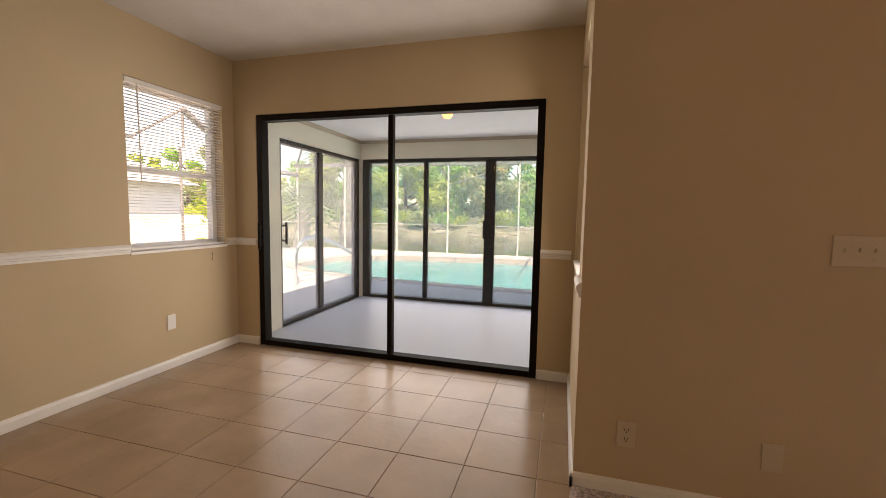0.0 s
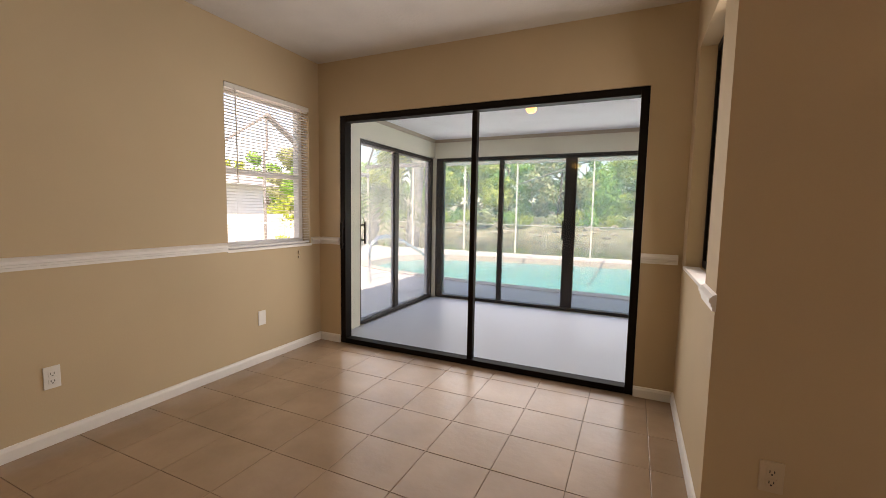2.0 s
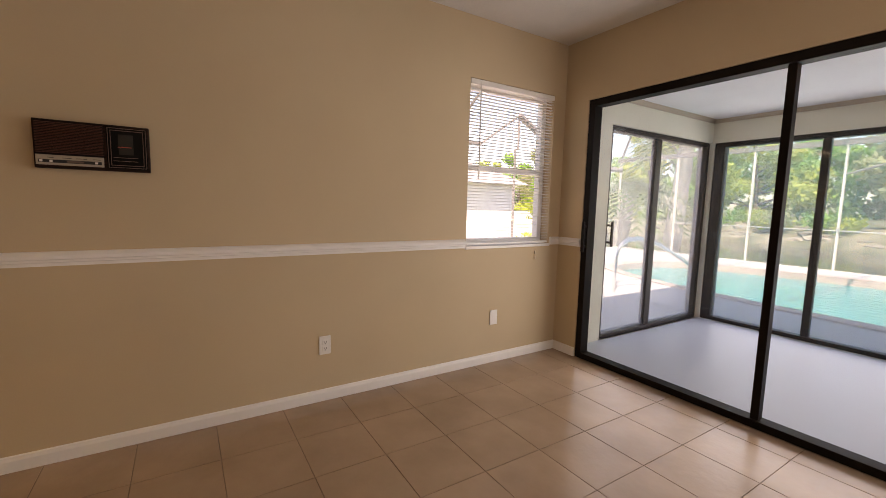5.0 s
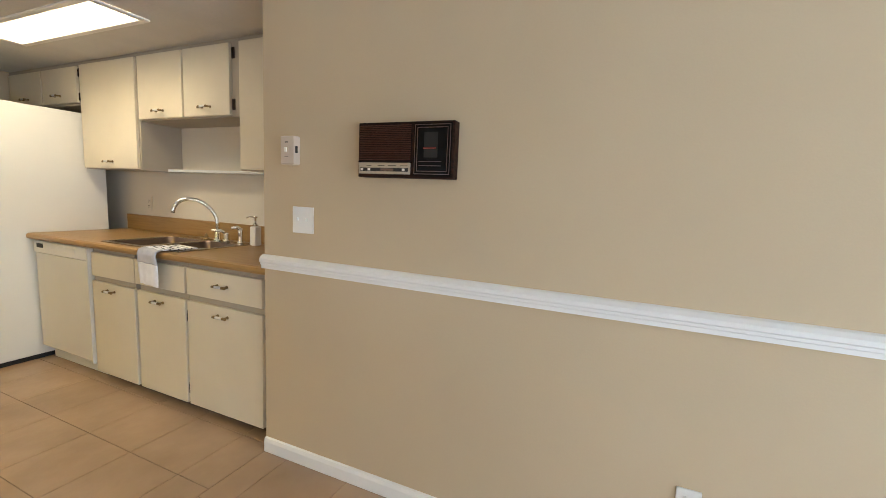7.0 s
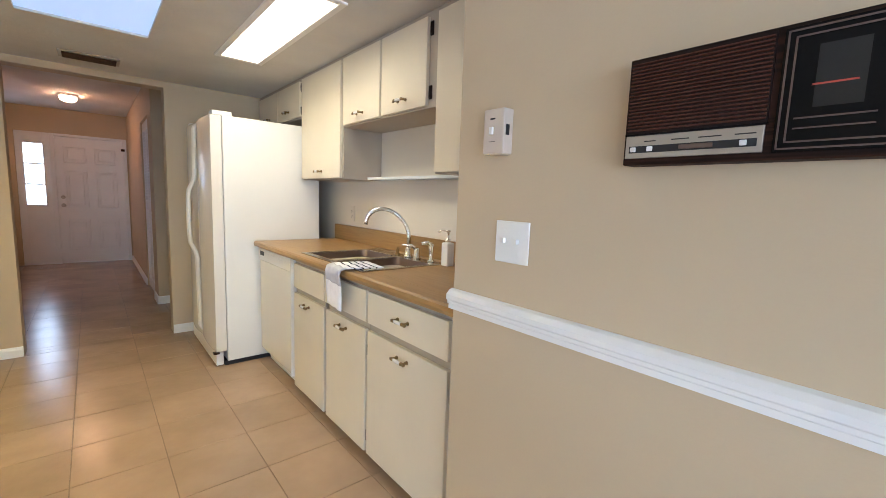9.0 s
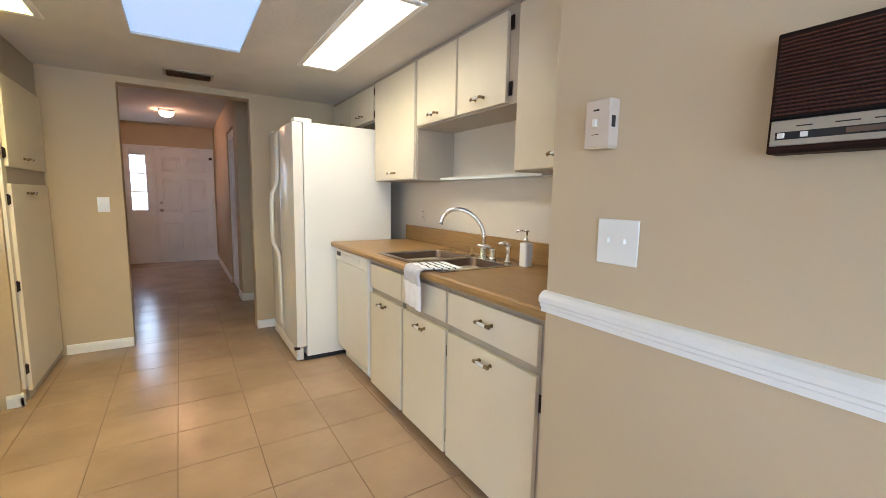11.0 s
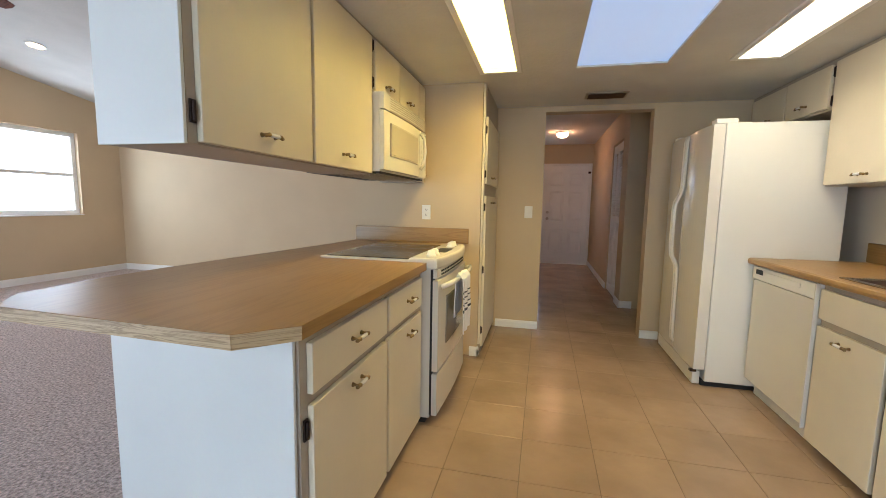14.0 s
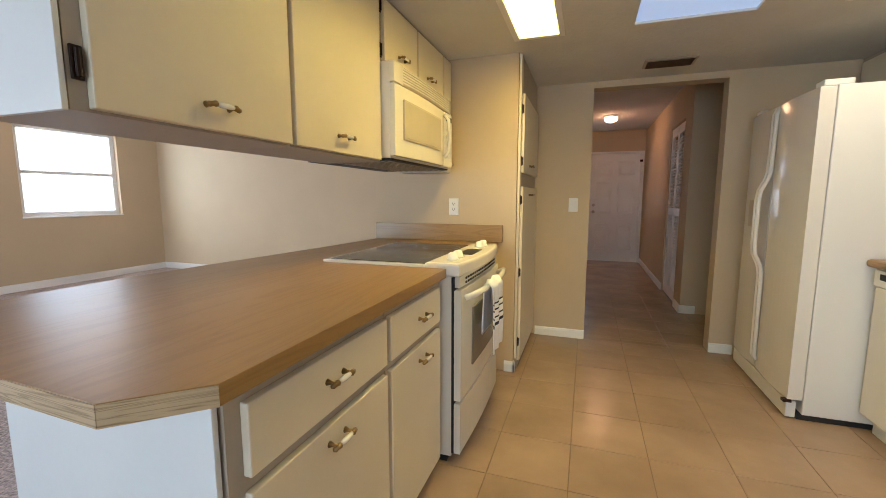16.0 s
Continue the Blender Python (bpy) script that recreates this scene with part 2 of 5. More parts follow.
def tube(points, radius, bm=None, sides=10, radii=None):
    """A round bar along points."""
    bm = bm or bmesh.new()
    pts = [Vector(p) for p in points]
    rings = []
    side = None
    for i, p in enumerate(pts):
        d = (pts[min(i + 1, len(pts) - 1)] - pts[max(i - 1, 0)]).normalized()
        if side is None:
            side = d.orthogonal().normalized()
        side = (side - d * side.dot(d)).normalized()
        up = d.cross(side)
        r = float(radii[i] if radii else radius)
        rings.append([bm.verts.new(p + r * (math.cos(a) * side + math.sin(a) * up)) for a in [2 * math.pi * k / sides for k in range(sides)]])
    for a, b in zip(rings, rings[1:]):
        for k in range(sides):
            bm.faces.new((a[k], a[(k + 1) % sides], b[(k + 1) % sides], b[k]))
    bm.faces.new(rings[0][::-1])
    bm.faces.new(rings[-1])
    return bm


def lathe(profile, at, bm=None, sides=24, axis="z"):
    """A turned body: profile of (radius, height) about an axis through at."""
    bm = bm or bmesh.new()
    at = Vector(at)
    turn = {"z": Matrix(), "x": Matrix.Rotation(radians(90), 4, "Y"), "y": Matrix.Rotation(radians(-90), 4, "X")}[axis]
    rings = [[bm.verts.new(at + turn @ Vector((r * math.cos(a), r * math.sin(a), h))) for a in [2 * math.pi * k / sides for k in range(sides)]] for r, h in profile]
    for a, b in zip(rings, rings[1:]):
        for k in range(sides):
            bm.faces.new((a[k], a[(k + 1) % sides], b[(k + 1) % sides], b[k]))
    bm.faces.new(rings[0][::-1])
    bm.faces.new(rings[-1])
    return bm


def wall(name, axis, face, back, a, b, z0, z1, material, holes=(), label="beige painted wall"):
    """A wall across axis x or y between two planes, from a to b, with openings (a, b, z0, z1) through it."""
    bm = bmesh.new()

    def block(p, q, lo, hi):
        if q - p > 1e-4 and hi - lo > 1e-4:
            s = (min(face, back), max(face, back), p, q) if axis == "x" else (p, q, min(face, back), max(face, back))
            box(*s, lo, hi, bm=bm)

    at = a
    for p, q, lo, hi in sorted(holes):
        block(at, p, z0, z1)
        block(p, q, z0, lo)
        block(p, q, hi, z1)
        at = q
    block(at, b, z0, z1)
    return tagged(part(name, bm, material), label, "wall", kind="structure")

# ---- walls, floors, ceilings ----
NX, NY, NE = -2.6, 3.34, 0.365          # the nook's west, north and east faces
KX, KY, HY = -3.27, -0.45, -3.695       # the kitchen's west face, where its recess begins, its end wall
LOW, HIGH = 2.14, 2.54                  # ceilings of kitchen and nook

wall("wall_nook_west", "x", NX, NX - 0.15, KY, NY + 0.16, 0, 2.62, WALL, [(2.372, 3.212, 0.925, 2.125)], "beige painted wall with a window")
wall("wall_recess", "y", KY, KY + 0.12, KX - 0.15, NX - 0.15, 0, 2.62, KWALL)
wall("wall_kitchen_west", "x", KX, KX - 0.15, HY - 0.14, KY, 0, 2.62, KWALL, label="pale painted kitchen wall")
wall("wall_kitchen_end", "y", HY, HY - 0.14, KX, 0.23, 0, 2.62, WALL, [(-2.222, -1.287, 0, 2.09)], "beige painted wall with an open doorway")
wall("wall_nook_north", "y", NY, NY + 0.16, NX, NE + 0.15, 0, 2.62, WALL, [(-2.362, 0.125, -0.02, 2.065)], "beige painted wall round the sliding door")
wall("wall_nook_east", "x", NE, NE + 0.15, 2.27, NY, 0, 2.62, WALL, [(2.385, 3.16, 0.93, 2.2)], "beige painted wall with an inside window")
# opening from x 2.1 to 4.5 is unseen, added for the fill lamp
wall("wall_living_north", "y", 2.12, 2.27, NE, 5.6, 0, 4.1, WALL, [(2.1, 4.5, 0, 2.06)], "beige painted living room wall in shade")
wall("wall_living_east", "x", 5.6, 5.75, -5.3, 2.27, 0, 4.1, WALL, [(-4.52, -3.3, 0.96, 2.175)], "beige painted wall with a bright window")
wall("wall_living_south", "y", -5.15, -5.3, 0.08, 5.6, 0, 2.9, WALL, label="beige painted living room wall")
wall("wall_block_east", "x", 0.23, 0.08, -5.15, -2.81, 0, 4.1, WALL, label="beige painted wall beside the pantry")
wall("wall_block_front", "y", -2.81, -2.9, -0.82, 0.08, 0, LOW, WALL, label="pale wall at the end of the counter")
wall("header_nook", "x", NE, NE + 0.1, KY, 2.12, HIGH, 4.1, WALL, label="beige wall above the nook opening")
wall("header_bar", "x", 0.0, 0.1, -2.81, KY, LOW, 4.1, WALL, label="beige soffit above the hanging cabinets")
wall("header_kitchen", "y", KY, KY + 0.1, KX, NE + 0.1, LOW + 0.06, 4.1, WALL, label="beige soffit where the low ceiling ends")
wall("wall_hall_east", "x", -0.8, -0.65, -8.48, HY - 0.14, 0, 2.6, WALL, label="beige hallway wall")
wall("wall_hall_west", "x", -2.24, -2.38, -8.48, -4.88, 0, 2.6, WALL, [(-6.02, -5.22, 0, 2.07)], "beige hallway wall with a closet opening")
wall("wall_passage_end", "x", -3.42, -3.55, -4.88, HY - 0.14, 0, 2.6, WALL)
wall("wall_passage_south", "y", -4.88, -5.0, -3.42, -2.38, 0, 2.6, WALL)
wall("wall_entry", "y", -8.48, -8.62, -2.4, -0.65, 0, 2.6, WALL, [(-2.225, -0.882, 0, 2.06)], "beige wall round the front door")
wall("wall_closet_back", "x", -2.98, -3.05, -6.3, -5.0, 0, 2.6, WALL)


def slab(name, spans, material, label, category):
    return tagged(part(name, box(*spans), material), label, category, kind="structure")


slab("ceiling_nook", (NX - 0.15, NE, KY + 0.1, NY + 0.16, HIGH, HIGH + 0.1), CEIL, "white textured ceiling", "ceiling")
slab("ceiling_hall", (-3.55, -0.65, -8.62, HY - 0.14, 2.44, 2.54), CEIL, "white textured hallway ceiling", "ceiling")

# kitchen ceiling with the two lamp openings and the skylight
bm = bmesh.new()
LAMPS = ((-2.662, -2.377), (-1.112, -0.83))
LY0, LY1, SX0, SX1 = -2.585, -1.325, -2.025, -1.472
xs = [KX, LAMPS[0][0], LAMPS[0][1], SX0, SX1, LAMPS[1][0], LAMPS[1][1], 0.0]
for i, (a, b) in enumerate(zip(xs, xs[1:])):
    if i % 2:
        box(a, b, HY, LY0, LOW, LOW + 0.06, bm=bm)
        box(a, b, LY1, KY + 0.1, LOW, LOW + 0.06, bm=bm)
    else:
        box(a, b, HY, KY + 0.1, LOW, LOW + 0.06, bm=bm)
tagged(part("ceiling_kitchen", bm, CEIL), "white textured low kitchen ceiling", "ceiling", kind="structure")

# the sloped living room ceiling
bm = bmesh.new()
z = lambda y: 2.632 + 0.162 * (y + 5.15)
swept([(-5.3, z(-5.3)), (2.27, z(2.27)), (2.27, z(2.27) + 0.1), (-5.3, z(-5.3) + 0.1)], "x", 0.0, 5.75, bm)
tagged(part("ceiling_living", bm, CEIL), "white sloped living room ceiling", "ceiling", kind="structure")

slab("subfloor_nook", (NX - 0.1, NE + 0.1, 2.2, NY + 0.1, -0.3, -0.0035), GROUT, "brown grout bed under the nook tiles", "floor")
# added close behind the louvres to block light leaking through them
wall("closet_light_stop", "x", -2.4, -2.5, -6.3, -4.95, 0, 2.44, WALL, label="plain sheet added behind the closet door to stop stray light")
slab("subfloor", (-3.6, 5.75, -8.7, 2.2, -0.3, -0.0035), GROUT, "brown grout bed under the floor tiles", "floor")
bm = prism([(-0.62, -5.15), (5.6, -5.15), (5.6, 2.12), (NE, 2.12), (-0.05, -0.6), (-0.05, -2.81), (0.23, -2.81), (0.23, -5.15)][1:], -0.006, 0.012)
tagged(part("carpet", bm, CARPET), "grey mauve cut pile carpet", "carpet", kind="structure")


# ---- trim ----
def rail_profile(face, out, lo, hi, kind):
    d = [0.0, 0.012, 0.012, 0.018, 0.018, 0.024, 0.024, 0.012, 0.0] if kind == "rail" else [0.0, 0.014, 0.014, 0.009, 0.0]
    h = [0, 0, 0.22, 0.28, 0.42, 0.5, 0.72, 0.92, 1] if kind == "rail" else [0, 0, 0.72, 0.95, 1]
    return [(face + out * a, lo + (hi - lo) * b) for a, b in zip(d, h)]


def trim(name, runs, lo, hi, kind, label):
    for axis, face, out, a, b in runs:
        bm = swept(rail_profile(face, out, lo, hi, kind), "y" if axis == "x" else "x", a, b)
        tagged(part(name, bm, TRIM), label, kind, kind="structure")


trim("baseboard", [("x", NX, 1, KY, NY), ("y", NY, -1, NX + 0.014, -2.362), ("y", NY, -1, 0.125, NE - 0.014), ("x", NE, -1, 2.106, NY),
                   ("y", 2.12, -1, NE - 0.014, 2.1)], 0, 0.072, "baseboard", "white painted baseboard round the nook")
trim("baseboard", [("y", HY, 1, -1.287, -0.87), ("y", HY, 1, -2.38, -2.222), ("y", -2.81, 1, -0.835, -0.76), ("x", -0.82, -1, -2.83, -2.796)], 0, 0.075, "baseboard", "white painted kitchen baseboard")
trim("baseboard", [("x", -2.24, 1, -8.48, -6.06), ("x", -2.24, 1, -5.18, -4.866), ("y", -4.88, 1, -2.38, -2.226), ("x", -0.8, -1, -8.48, -3.85)], 0, 0.085, "baseboard", "white painted hallway baseboard")
trim("baseboard", [("y", -5.15, 1, 0.23, 5.6), ("x", 5.6, -1, -5.136, 2.12), ("x", 0.23, 1, -5.15, -2.82)], 0.012, 0.11, "baseboard", "white painted living room baseboard")
trim("chair_rail", [("x", NX, 1, KY - 0.01, 2.36), ("x", NX, 1, 3.225, NY), ("y", NY, -1, NX + 0.024, -2.362), ("y", NY, -1, 0.125, NE - 0.024)], 0.915, 0.98, "rail", "white moulded chair rail round the nook")
trim("chair_rail", [("x", NE, -1, 2.1, 2.385)], 0.88, 0.945, "rail", "white moulded chair rail under the inside window")

# ---- kitchen cabinets ----
def pull(at, out, parent, along="y", length=0.1):
    """A cabinet pull: antique brass ends on two posts, and a white ceramic grip between them."""
    x, y, z = at
    h = length / 2
    q = (lambda s, o, dz=0.0: (x + out * o, y + s, z + dz))
    ends = [(0.0, 0.0265, 0.0, 0.004), (0.45, 0.026, 0.0, 0.004), (0.5, 0.026, 0.0, 0.0055), (0.62, 0.027, 0.0, 0.0085), (0.78, 0.026, -0.001, 0.006), (0.92, 0.023, -0.003, 0.0075), (1.0, 0.02, -0.005, 0.003)]
    bar = [(-u, o, dz, r) for u, o, dz, r in ends[:0:-1]] + ends
    bm = tube([q(u * h, o, dz) for u, o, dz, r in bar], 0.006, None, 8, [r for *_, r in bar])
    for s in (-1, 1):
        tube([q(s * h * 0.7, 0), q(s * h * 0.7, 0.012), q(s * h * 0.72, 0.026)], 0.005, bm, 8, [0.009, 0.0045, 0.006])
    part("handle", bm, BRASS, parent, "antique brass pull", smooth=True)
    part("handle_grip", tube([q(-h * 0.52, 0.026), q(-h * 0.3, 0.027), q(0, 0.0275), q(h * 0.3, 0.027), q(h * 0.52, 0.026)], 0.007, None, 10, [0.0055, 0.0072, 0.0078, 0.0072, 0.0055]), CERAMIC, parent, "white ceramic grip", smooth=True)


def hinge(at, out, parent):
    x, y, z = at
    bm = box(*sorted((x, x + out * 0.006)), y - 0.011, y + 0.011, z - 0.032, z + 0.032, bevel=0.002)
    tube([(x + out * 0.008, y, z - 0.026), (x + out * 0.008, y, z + 0.026)], 0.0055, bm, 8)
    part("hinge", bm, HINGE, parent, "dark metal hinge")


def front(name, parent, x, out, y0, y1, z0, z1, handle=None, hinges=(), thick=0.02):
    """A slab door or drawer front standing proud of the frame at x."""
    ob = part(name, box(*sorted((x, x + out * thick)), y0, y1, z0, z1, bevel=0.003), CAB, parent)
    if handle:
        pull((x + out * thick, *handle), out, ob)
    for y, z in hinges:
        hinge((x + out * 0.002, y, z), out, parent)
    return ob


def base_unit(label, x, out, back, y0, y1, doors, toe=True, group=""):
    """A floor cabinet: hollow body, toe kick, and fronts (name, y0, y1, z0, z1, handle, hinges)."""
    lo, hi = sorted((x, back))
    c = thing("base_cabinet", ((lo + hi) / 2, (y0 + y1) / 2, 0), label, "cabinet", group)
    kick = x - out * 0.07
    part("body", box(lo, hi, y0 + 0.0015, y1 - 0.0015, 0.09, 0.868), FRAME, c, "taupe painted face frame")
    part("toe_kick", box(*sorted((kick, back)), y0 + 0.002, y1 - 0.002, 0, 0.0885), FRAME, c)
    for d in doors:
        front(d[0], c, x, out, *d[1:])
    return c


SF = -2.675   # sink run, frame face
base_unit("cream slab-front sink cabinet with a drawer panel, beside the dishwasher", SF, 1, KX + 0.012, -2.0, -1.572,
          [("drawer_front", -1.99, -1.556, 0.69, 0.838), ("door", -1.99, -1.558, 0.055, 0.655, (-1.79, 0.61))], group="sink base cabinets")
base_unit("cream slab-front sink cabinet under the steel sink", SF, 1, KX + 0.012, -1.53, -1.097,
          [("drawer_front", -1.543, -1.108, 0.69, 0.838), ("door", -1.531, -1.108, 0.055, 0.655, (-1.33, 0.61), ((-1.098, 0.56), (-1.098, 0.14)))], group="sink base cabinets")
base_unit("cream slab-front drawer cabinet beside the wall end", SF, 1, KX + 0.012, -1.097, KY - 0.003,
          [("drawer_front", -1.088, -0.53, 0.69, 0.838, (-0.81, 0.768)), ("door", -1.088, -0.53, 0.055, 0.655, (-0.81, 0.606), ((-0.515, 0.56), (-0.515, 0.13)))], group="sink base cabinets")

# sink worktop with its cut-out, and the splash behind
CT = thing("worktop", (-2.94, -1.55, 0.868), "brown oak laminate worktop with rounded front edge over the sink cabinets", "worktop")
edge = [(-2.72, 0.87), (-2.628, 0.87), (-2.616, 0.876), (-2.612, 0.89), (-2.616, 0.904), (-2.628, 0.91), (-2.72, 0.91)]
part("front_edge", swept(edge, "y", -2.662, KY - 0.002), OAK, CT)
around = [(KX + 0.002, -1.5), (KX + 0.002, -2.662), (-2.7205, -2.662), (-2.7205, KY - 0.002), (KX + 0.002, KY - 0.002), (KX + 0.002, -1.4999),
          (-3.165, -1.4999), (-3.165, -1.18), (-2.7225, -1.18), (-2.7225, -1.885), (-3.165, -1.885), (-3.165, -1.5)]
part("top", prism(around, 0.87, 0.91), OAK, CT)
part("splash_back", box(KX + 0.002, KX + 0.022, -2.662, KY - 0.024, 0.911, 1.03, bevel=0.003), OAK, CT)
part("side_splash", box(KX + 0.024, -2.64, KY - 0.022, KY - 0.002, 0.911, 1.03, bevel=0.003), OAKX, CT)

# double steel sink
SK = thing("kitchen_sink", (-2.92, -1.51, 0.74), "double-bowl brushed steel sink set into the worktop", "sink")
for y0, y1 in ((-1.88, -1.54), (-1.505, -1.185)):
    bm = bmesh.new()
    x0, x1, zt, zb = -3.09, -2.7, 0.914, 0.745
    r = 0.05

    def loop(inset, z):
        pts = []
        for cx, cy, a0 in ((x1 - r - inset, y0 + r + inset, -90), (x1 - r - inset, y1 - r - inset, 0), (x0 + r + inset, y1 - r - inset, 90), (x0 + r + inset, y0 + r + inset, 180)):
            pts += [bm.verts.new((cx + r * math.cos(radians(a0 + k * 30)), cy + r * math.sin(radians(a0 + k * 30)), z)) for k in range(4)]
        return pts

    rings = [loop(-0.004, zt + 0.001), loop(0.0, zt - 0.004), loop(0.008, zb + 0.03), loop(0.02, zb + 0.006), loop(0.04, zb)]
    for a, b in zip(rings, rings[1:]):
        for k in range(16):
            bm.faces.new((a[k], b[k], b[(k + 1) % 16], a[(k + 1) % 16]))
    bm.faces.new(rings[-1])
    part("bowl", bm, STEEL, SK, smooth=True)
bm = bmesh.new()
for s in ((-3.18, -3.092, -1.9, -1.165), (-2.7, -2.668, -1.9, -1.165), (-3.092, -2.7, -1.9, -1.878), (-3.092, -2.7, -1.187, -1.165), (-3.092, -2.7, -1.542, -1.503)):
    box(*s, 0.908, 0.9155, bm=bm, bevel=0.002)
part("rim", bm, BRIGHTSTEEL, SK)
for y in (-1.71, -1.345):
    part("drain", lathe([(0.04, 0.0), (0.04, 0.003), (0.03, 0.004), (0.012, 0.001)], (-2.9, y, 0.7455)), CHROME, SK)

FC = thing("faucet", (-3.14, -1.46, 0.915), "chrome gooseneck kitchen faucet with a lever and a side sprayer", "faucet")
arc = [(-3.14, -1.46, 0.93), (-3.14, -1.46, 1.04)]
for k in range(1, 13):
    a = math.pi * 0.94 * k / 12
    s = 0.5 - 0.5 * math.cos(a)
    arc.append((-3.14 + 0.2 * s, -1.46 - 0.155 * s, 1.035 + 0.118 * math.sin(a) + 0.085 * s * (1 - s * 0.25)))
part("spout", tube(arc + [(arc[-1][0] + 0.002, arc[-1][1] - 0.002, arc[-1][2] - 0.02)], 0.0125, None, 12), CHROME, FC, smooth=True)
part("base", lathe([(0.026, 0), (0.026, 0.008), (0.02, 0.014), (0.018, 0.05), (0.014, 0.06)], (-3.14, -1.46, 0.9155)), CHROME, FC, smooth=True)
bm = lathe([(0.022, 0), (0.022, 0.01), (0.017, 0.016), (0.018, 0.05), (0.012, 0.062)], (-3.14, -1.375, 0.9155))
tube([(-3.14, -1.375, 0.97), (-3.11, -1.39, 0.992), (-3.06, -1.415, 0.995)], 0.007, bm, 8, [0.012, 0.009, 0.006])
part("lever", bm, CHROME, FC, smooth=True)
bm = lathe([(0.02, 0), (0.02, 0.008), (0.012, 0.014), (0.012, 0.05), (0.016, 0.08), (0.013, 0.1)], (-3.14, -1.245, 0.9155))
tube([(-3.14, -1.245, 1.01), (-3.12, -1.255, 1.022), (-3.09, -1.27, 1.018)], 0.011, bm, 8, [0.013, 0.012, 0.008])
part("sprayer", bm, CHROME, FC, smooth=True)
bm = lathe([(0.018, 0), (0.018, 0.008), (0.01, 0.012), (0.012, 0.03), (0.006, 0.034), (0.006, 0.045)], (-3.14, -1.575, 0.9155))
part("soap_pump", bm, BRASS, FC, smooth=True)

SD = thing("soap_dispenser", (-3.158, -1.127, 0.91), "square white ceramic soap dispenser with a chrome pump", "soap dispenser")
part("bottle", box(-3.184, -3.132, -1.153, -1.101, 0.91, 1.035, bevel=0.008, seg=3), CERAMIC, SD)
bm = lathe([(0.016, 0), (0.016, 0.018), (0.006, 0.02), (0.006, 0.055), (0.014, 0.057), (0.014, 0.066), (0.004, 0.068)], (-3.158, -1.127, 1.035))
tube([(-3.158, -1.127, 1.097), (-3.128, -1.147, 1.098), (-3.113, -1.157, 1.09)], 0.0045, bm, 8)
part("pump", bm, CHROME, SD, "chrome pump head", smooth=True)


# towels
def cloth(name, path, across, width, bands, parent, wave=0.004):
    """A cloth strip along path; bands: (share of its length up to which, material)."""
    pts = [Vector(p) for p in path]
    fine = []
    for a, b in zip(pts, pts[1:]):
        n = max(2, round((b - a).length / 0.008))
        fine += [a.lerp(b, k / n) for k in range(n)]
    fine.append(pts[-1])
    across, cols = Vector(across), 12
    total = len(fine) - 1
    start = 0.0
    for end, material in bands:
        bm = bmesh.new()
        i0, i1 = round(start * total), round(end * total)
        rows = []
        for i in range(i0, i1 + 1):
            d = (fine[min(i + 1, total)] - fine[max(i - 1, 0)]).normalized()
            nrm = d.cross(across).normalized()
            sway = min(1.0, i / total * 2.2)
            rows.append([bm.verts.new(fine[i] + across * width * (k / cols - 0.5) * (1 + 0.05 * math.sin(i * 0.21)) + nrm * wave * sway * math.sin(k * 1.15 + i * 0.05)) for k in range(cols + 1)])
        for a, b in zip(rows, rows[1:]):
            for k in range(cols):
                bm.faces.new((a[k], a[k + 1], b[k + 1], b[k]))
        ob = part(name if material is COTTON else "stripe", bm, material, parent, smooth=True)
        mod = ob.modifiers.new("thick", "SOLIDIFY")
        mod.thickness, mod.offset = 0.005, 0
        start = end


COTTON = surface("white_cotton", (0.86, 0.86, 0.9), 0.9, var=0.05, coarse=20, fine=400, bump=0.6, depth=0.002, spec=0.1)
GREYCOTTON = surface("grey_cotton", (0.56, 0.56, 0.62), 0.9, var=0.08, coarse=20, fine=400, bump=0.6, depth=0.002, spec=0.1)
NAVY = surface("navy_cotton", (0.035, 0.04, 0.075), 0.9, var=0.1, fine=400, bump=0.6, depth=0.002, spec=0.1)
TW = thing("dish_towel", (-2.6, -1.34, 0.73), "folded white, grey and navy striped towel over the sink edge", "towel")
cloth("cloth", [(-2.8, -1.27, 0.9235), (-2.7, -1.3, 0.9215), (-2.625, -1.322, 0.92), (-2.605, -1.328, 0.912), (-2.598, -1.33, 0.89), (-2.606, -1.335, 0.84), (-2.612, -1.34, 0.715)], (0.12, 0.993, 0), 0.2,
      [(0.08, COTTON), (0.094, NAVY), (0.16, COTTON), (0.174, NAVY), (0.24, COTTON), (0.254, NAVY), (0.33, COTTON), (0.344, NAVY), (0.44, COTTON), (0.68, GREYCOTTON), (1.0, COTTON)], TW, 0.003)

# wall cabinets over the sink
UF, UT = -2.985, LOW - 0.002


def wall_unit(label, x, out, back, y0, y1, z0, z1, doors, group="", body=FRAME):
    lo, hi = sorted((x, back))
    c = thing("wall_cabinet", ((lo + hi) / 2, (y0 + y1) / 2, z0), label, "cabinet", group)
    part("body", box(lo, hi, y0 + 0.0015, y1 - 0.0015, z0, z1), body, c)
    for d in doors:
        front(d[0], c, x, out, *d[1:])
    return c


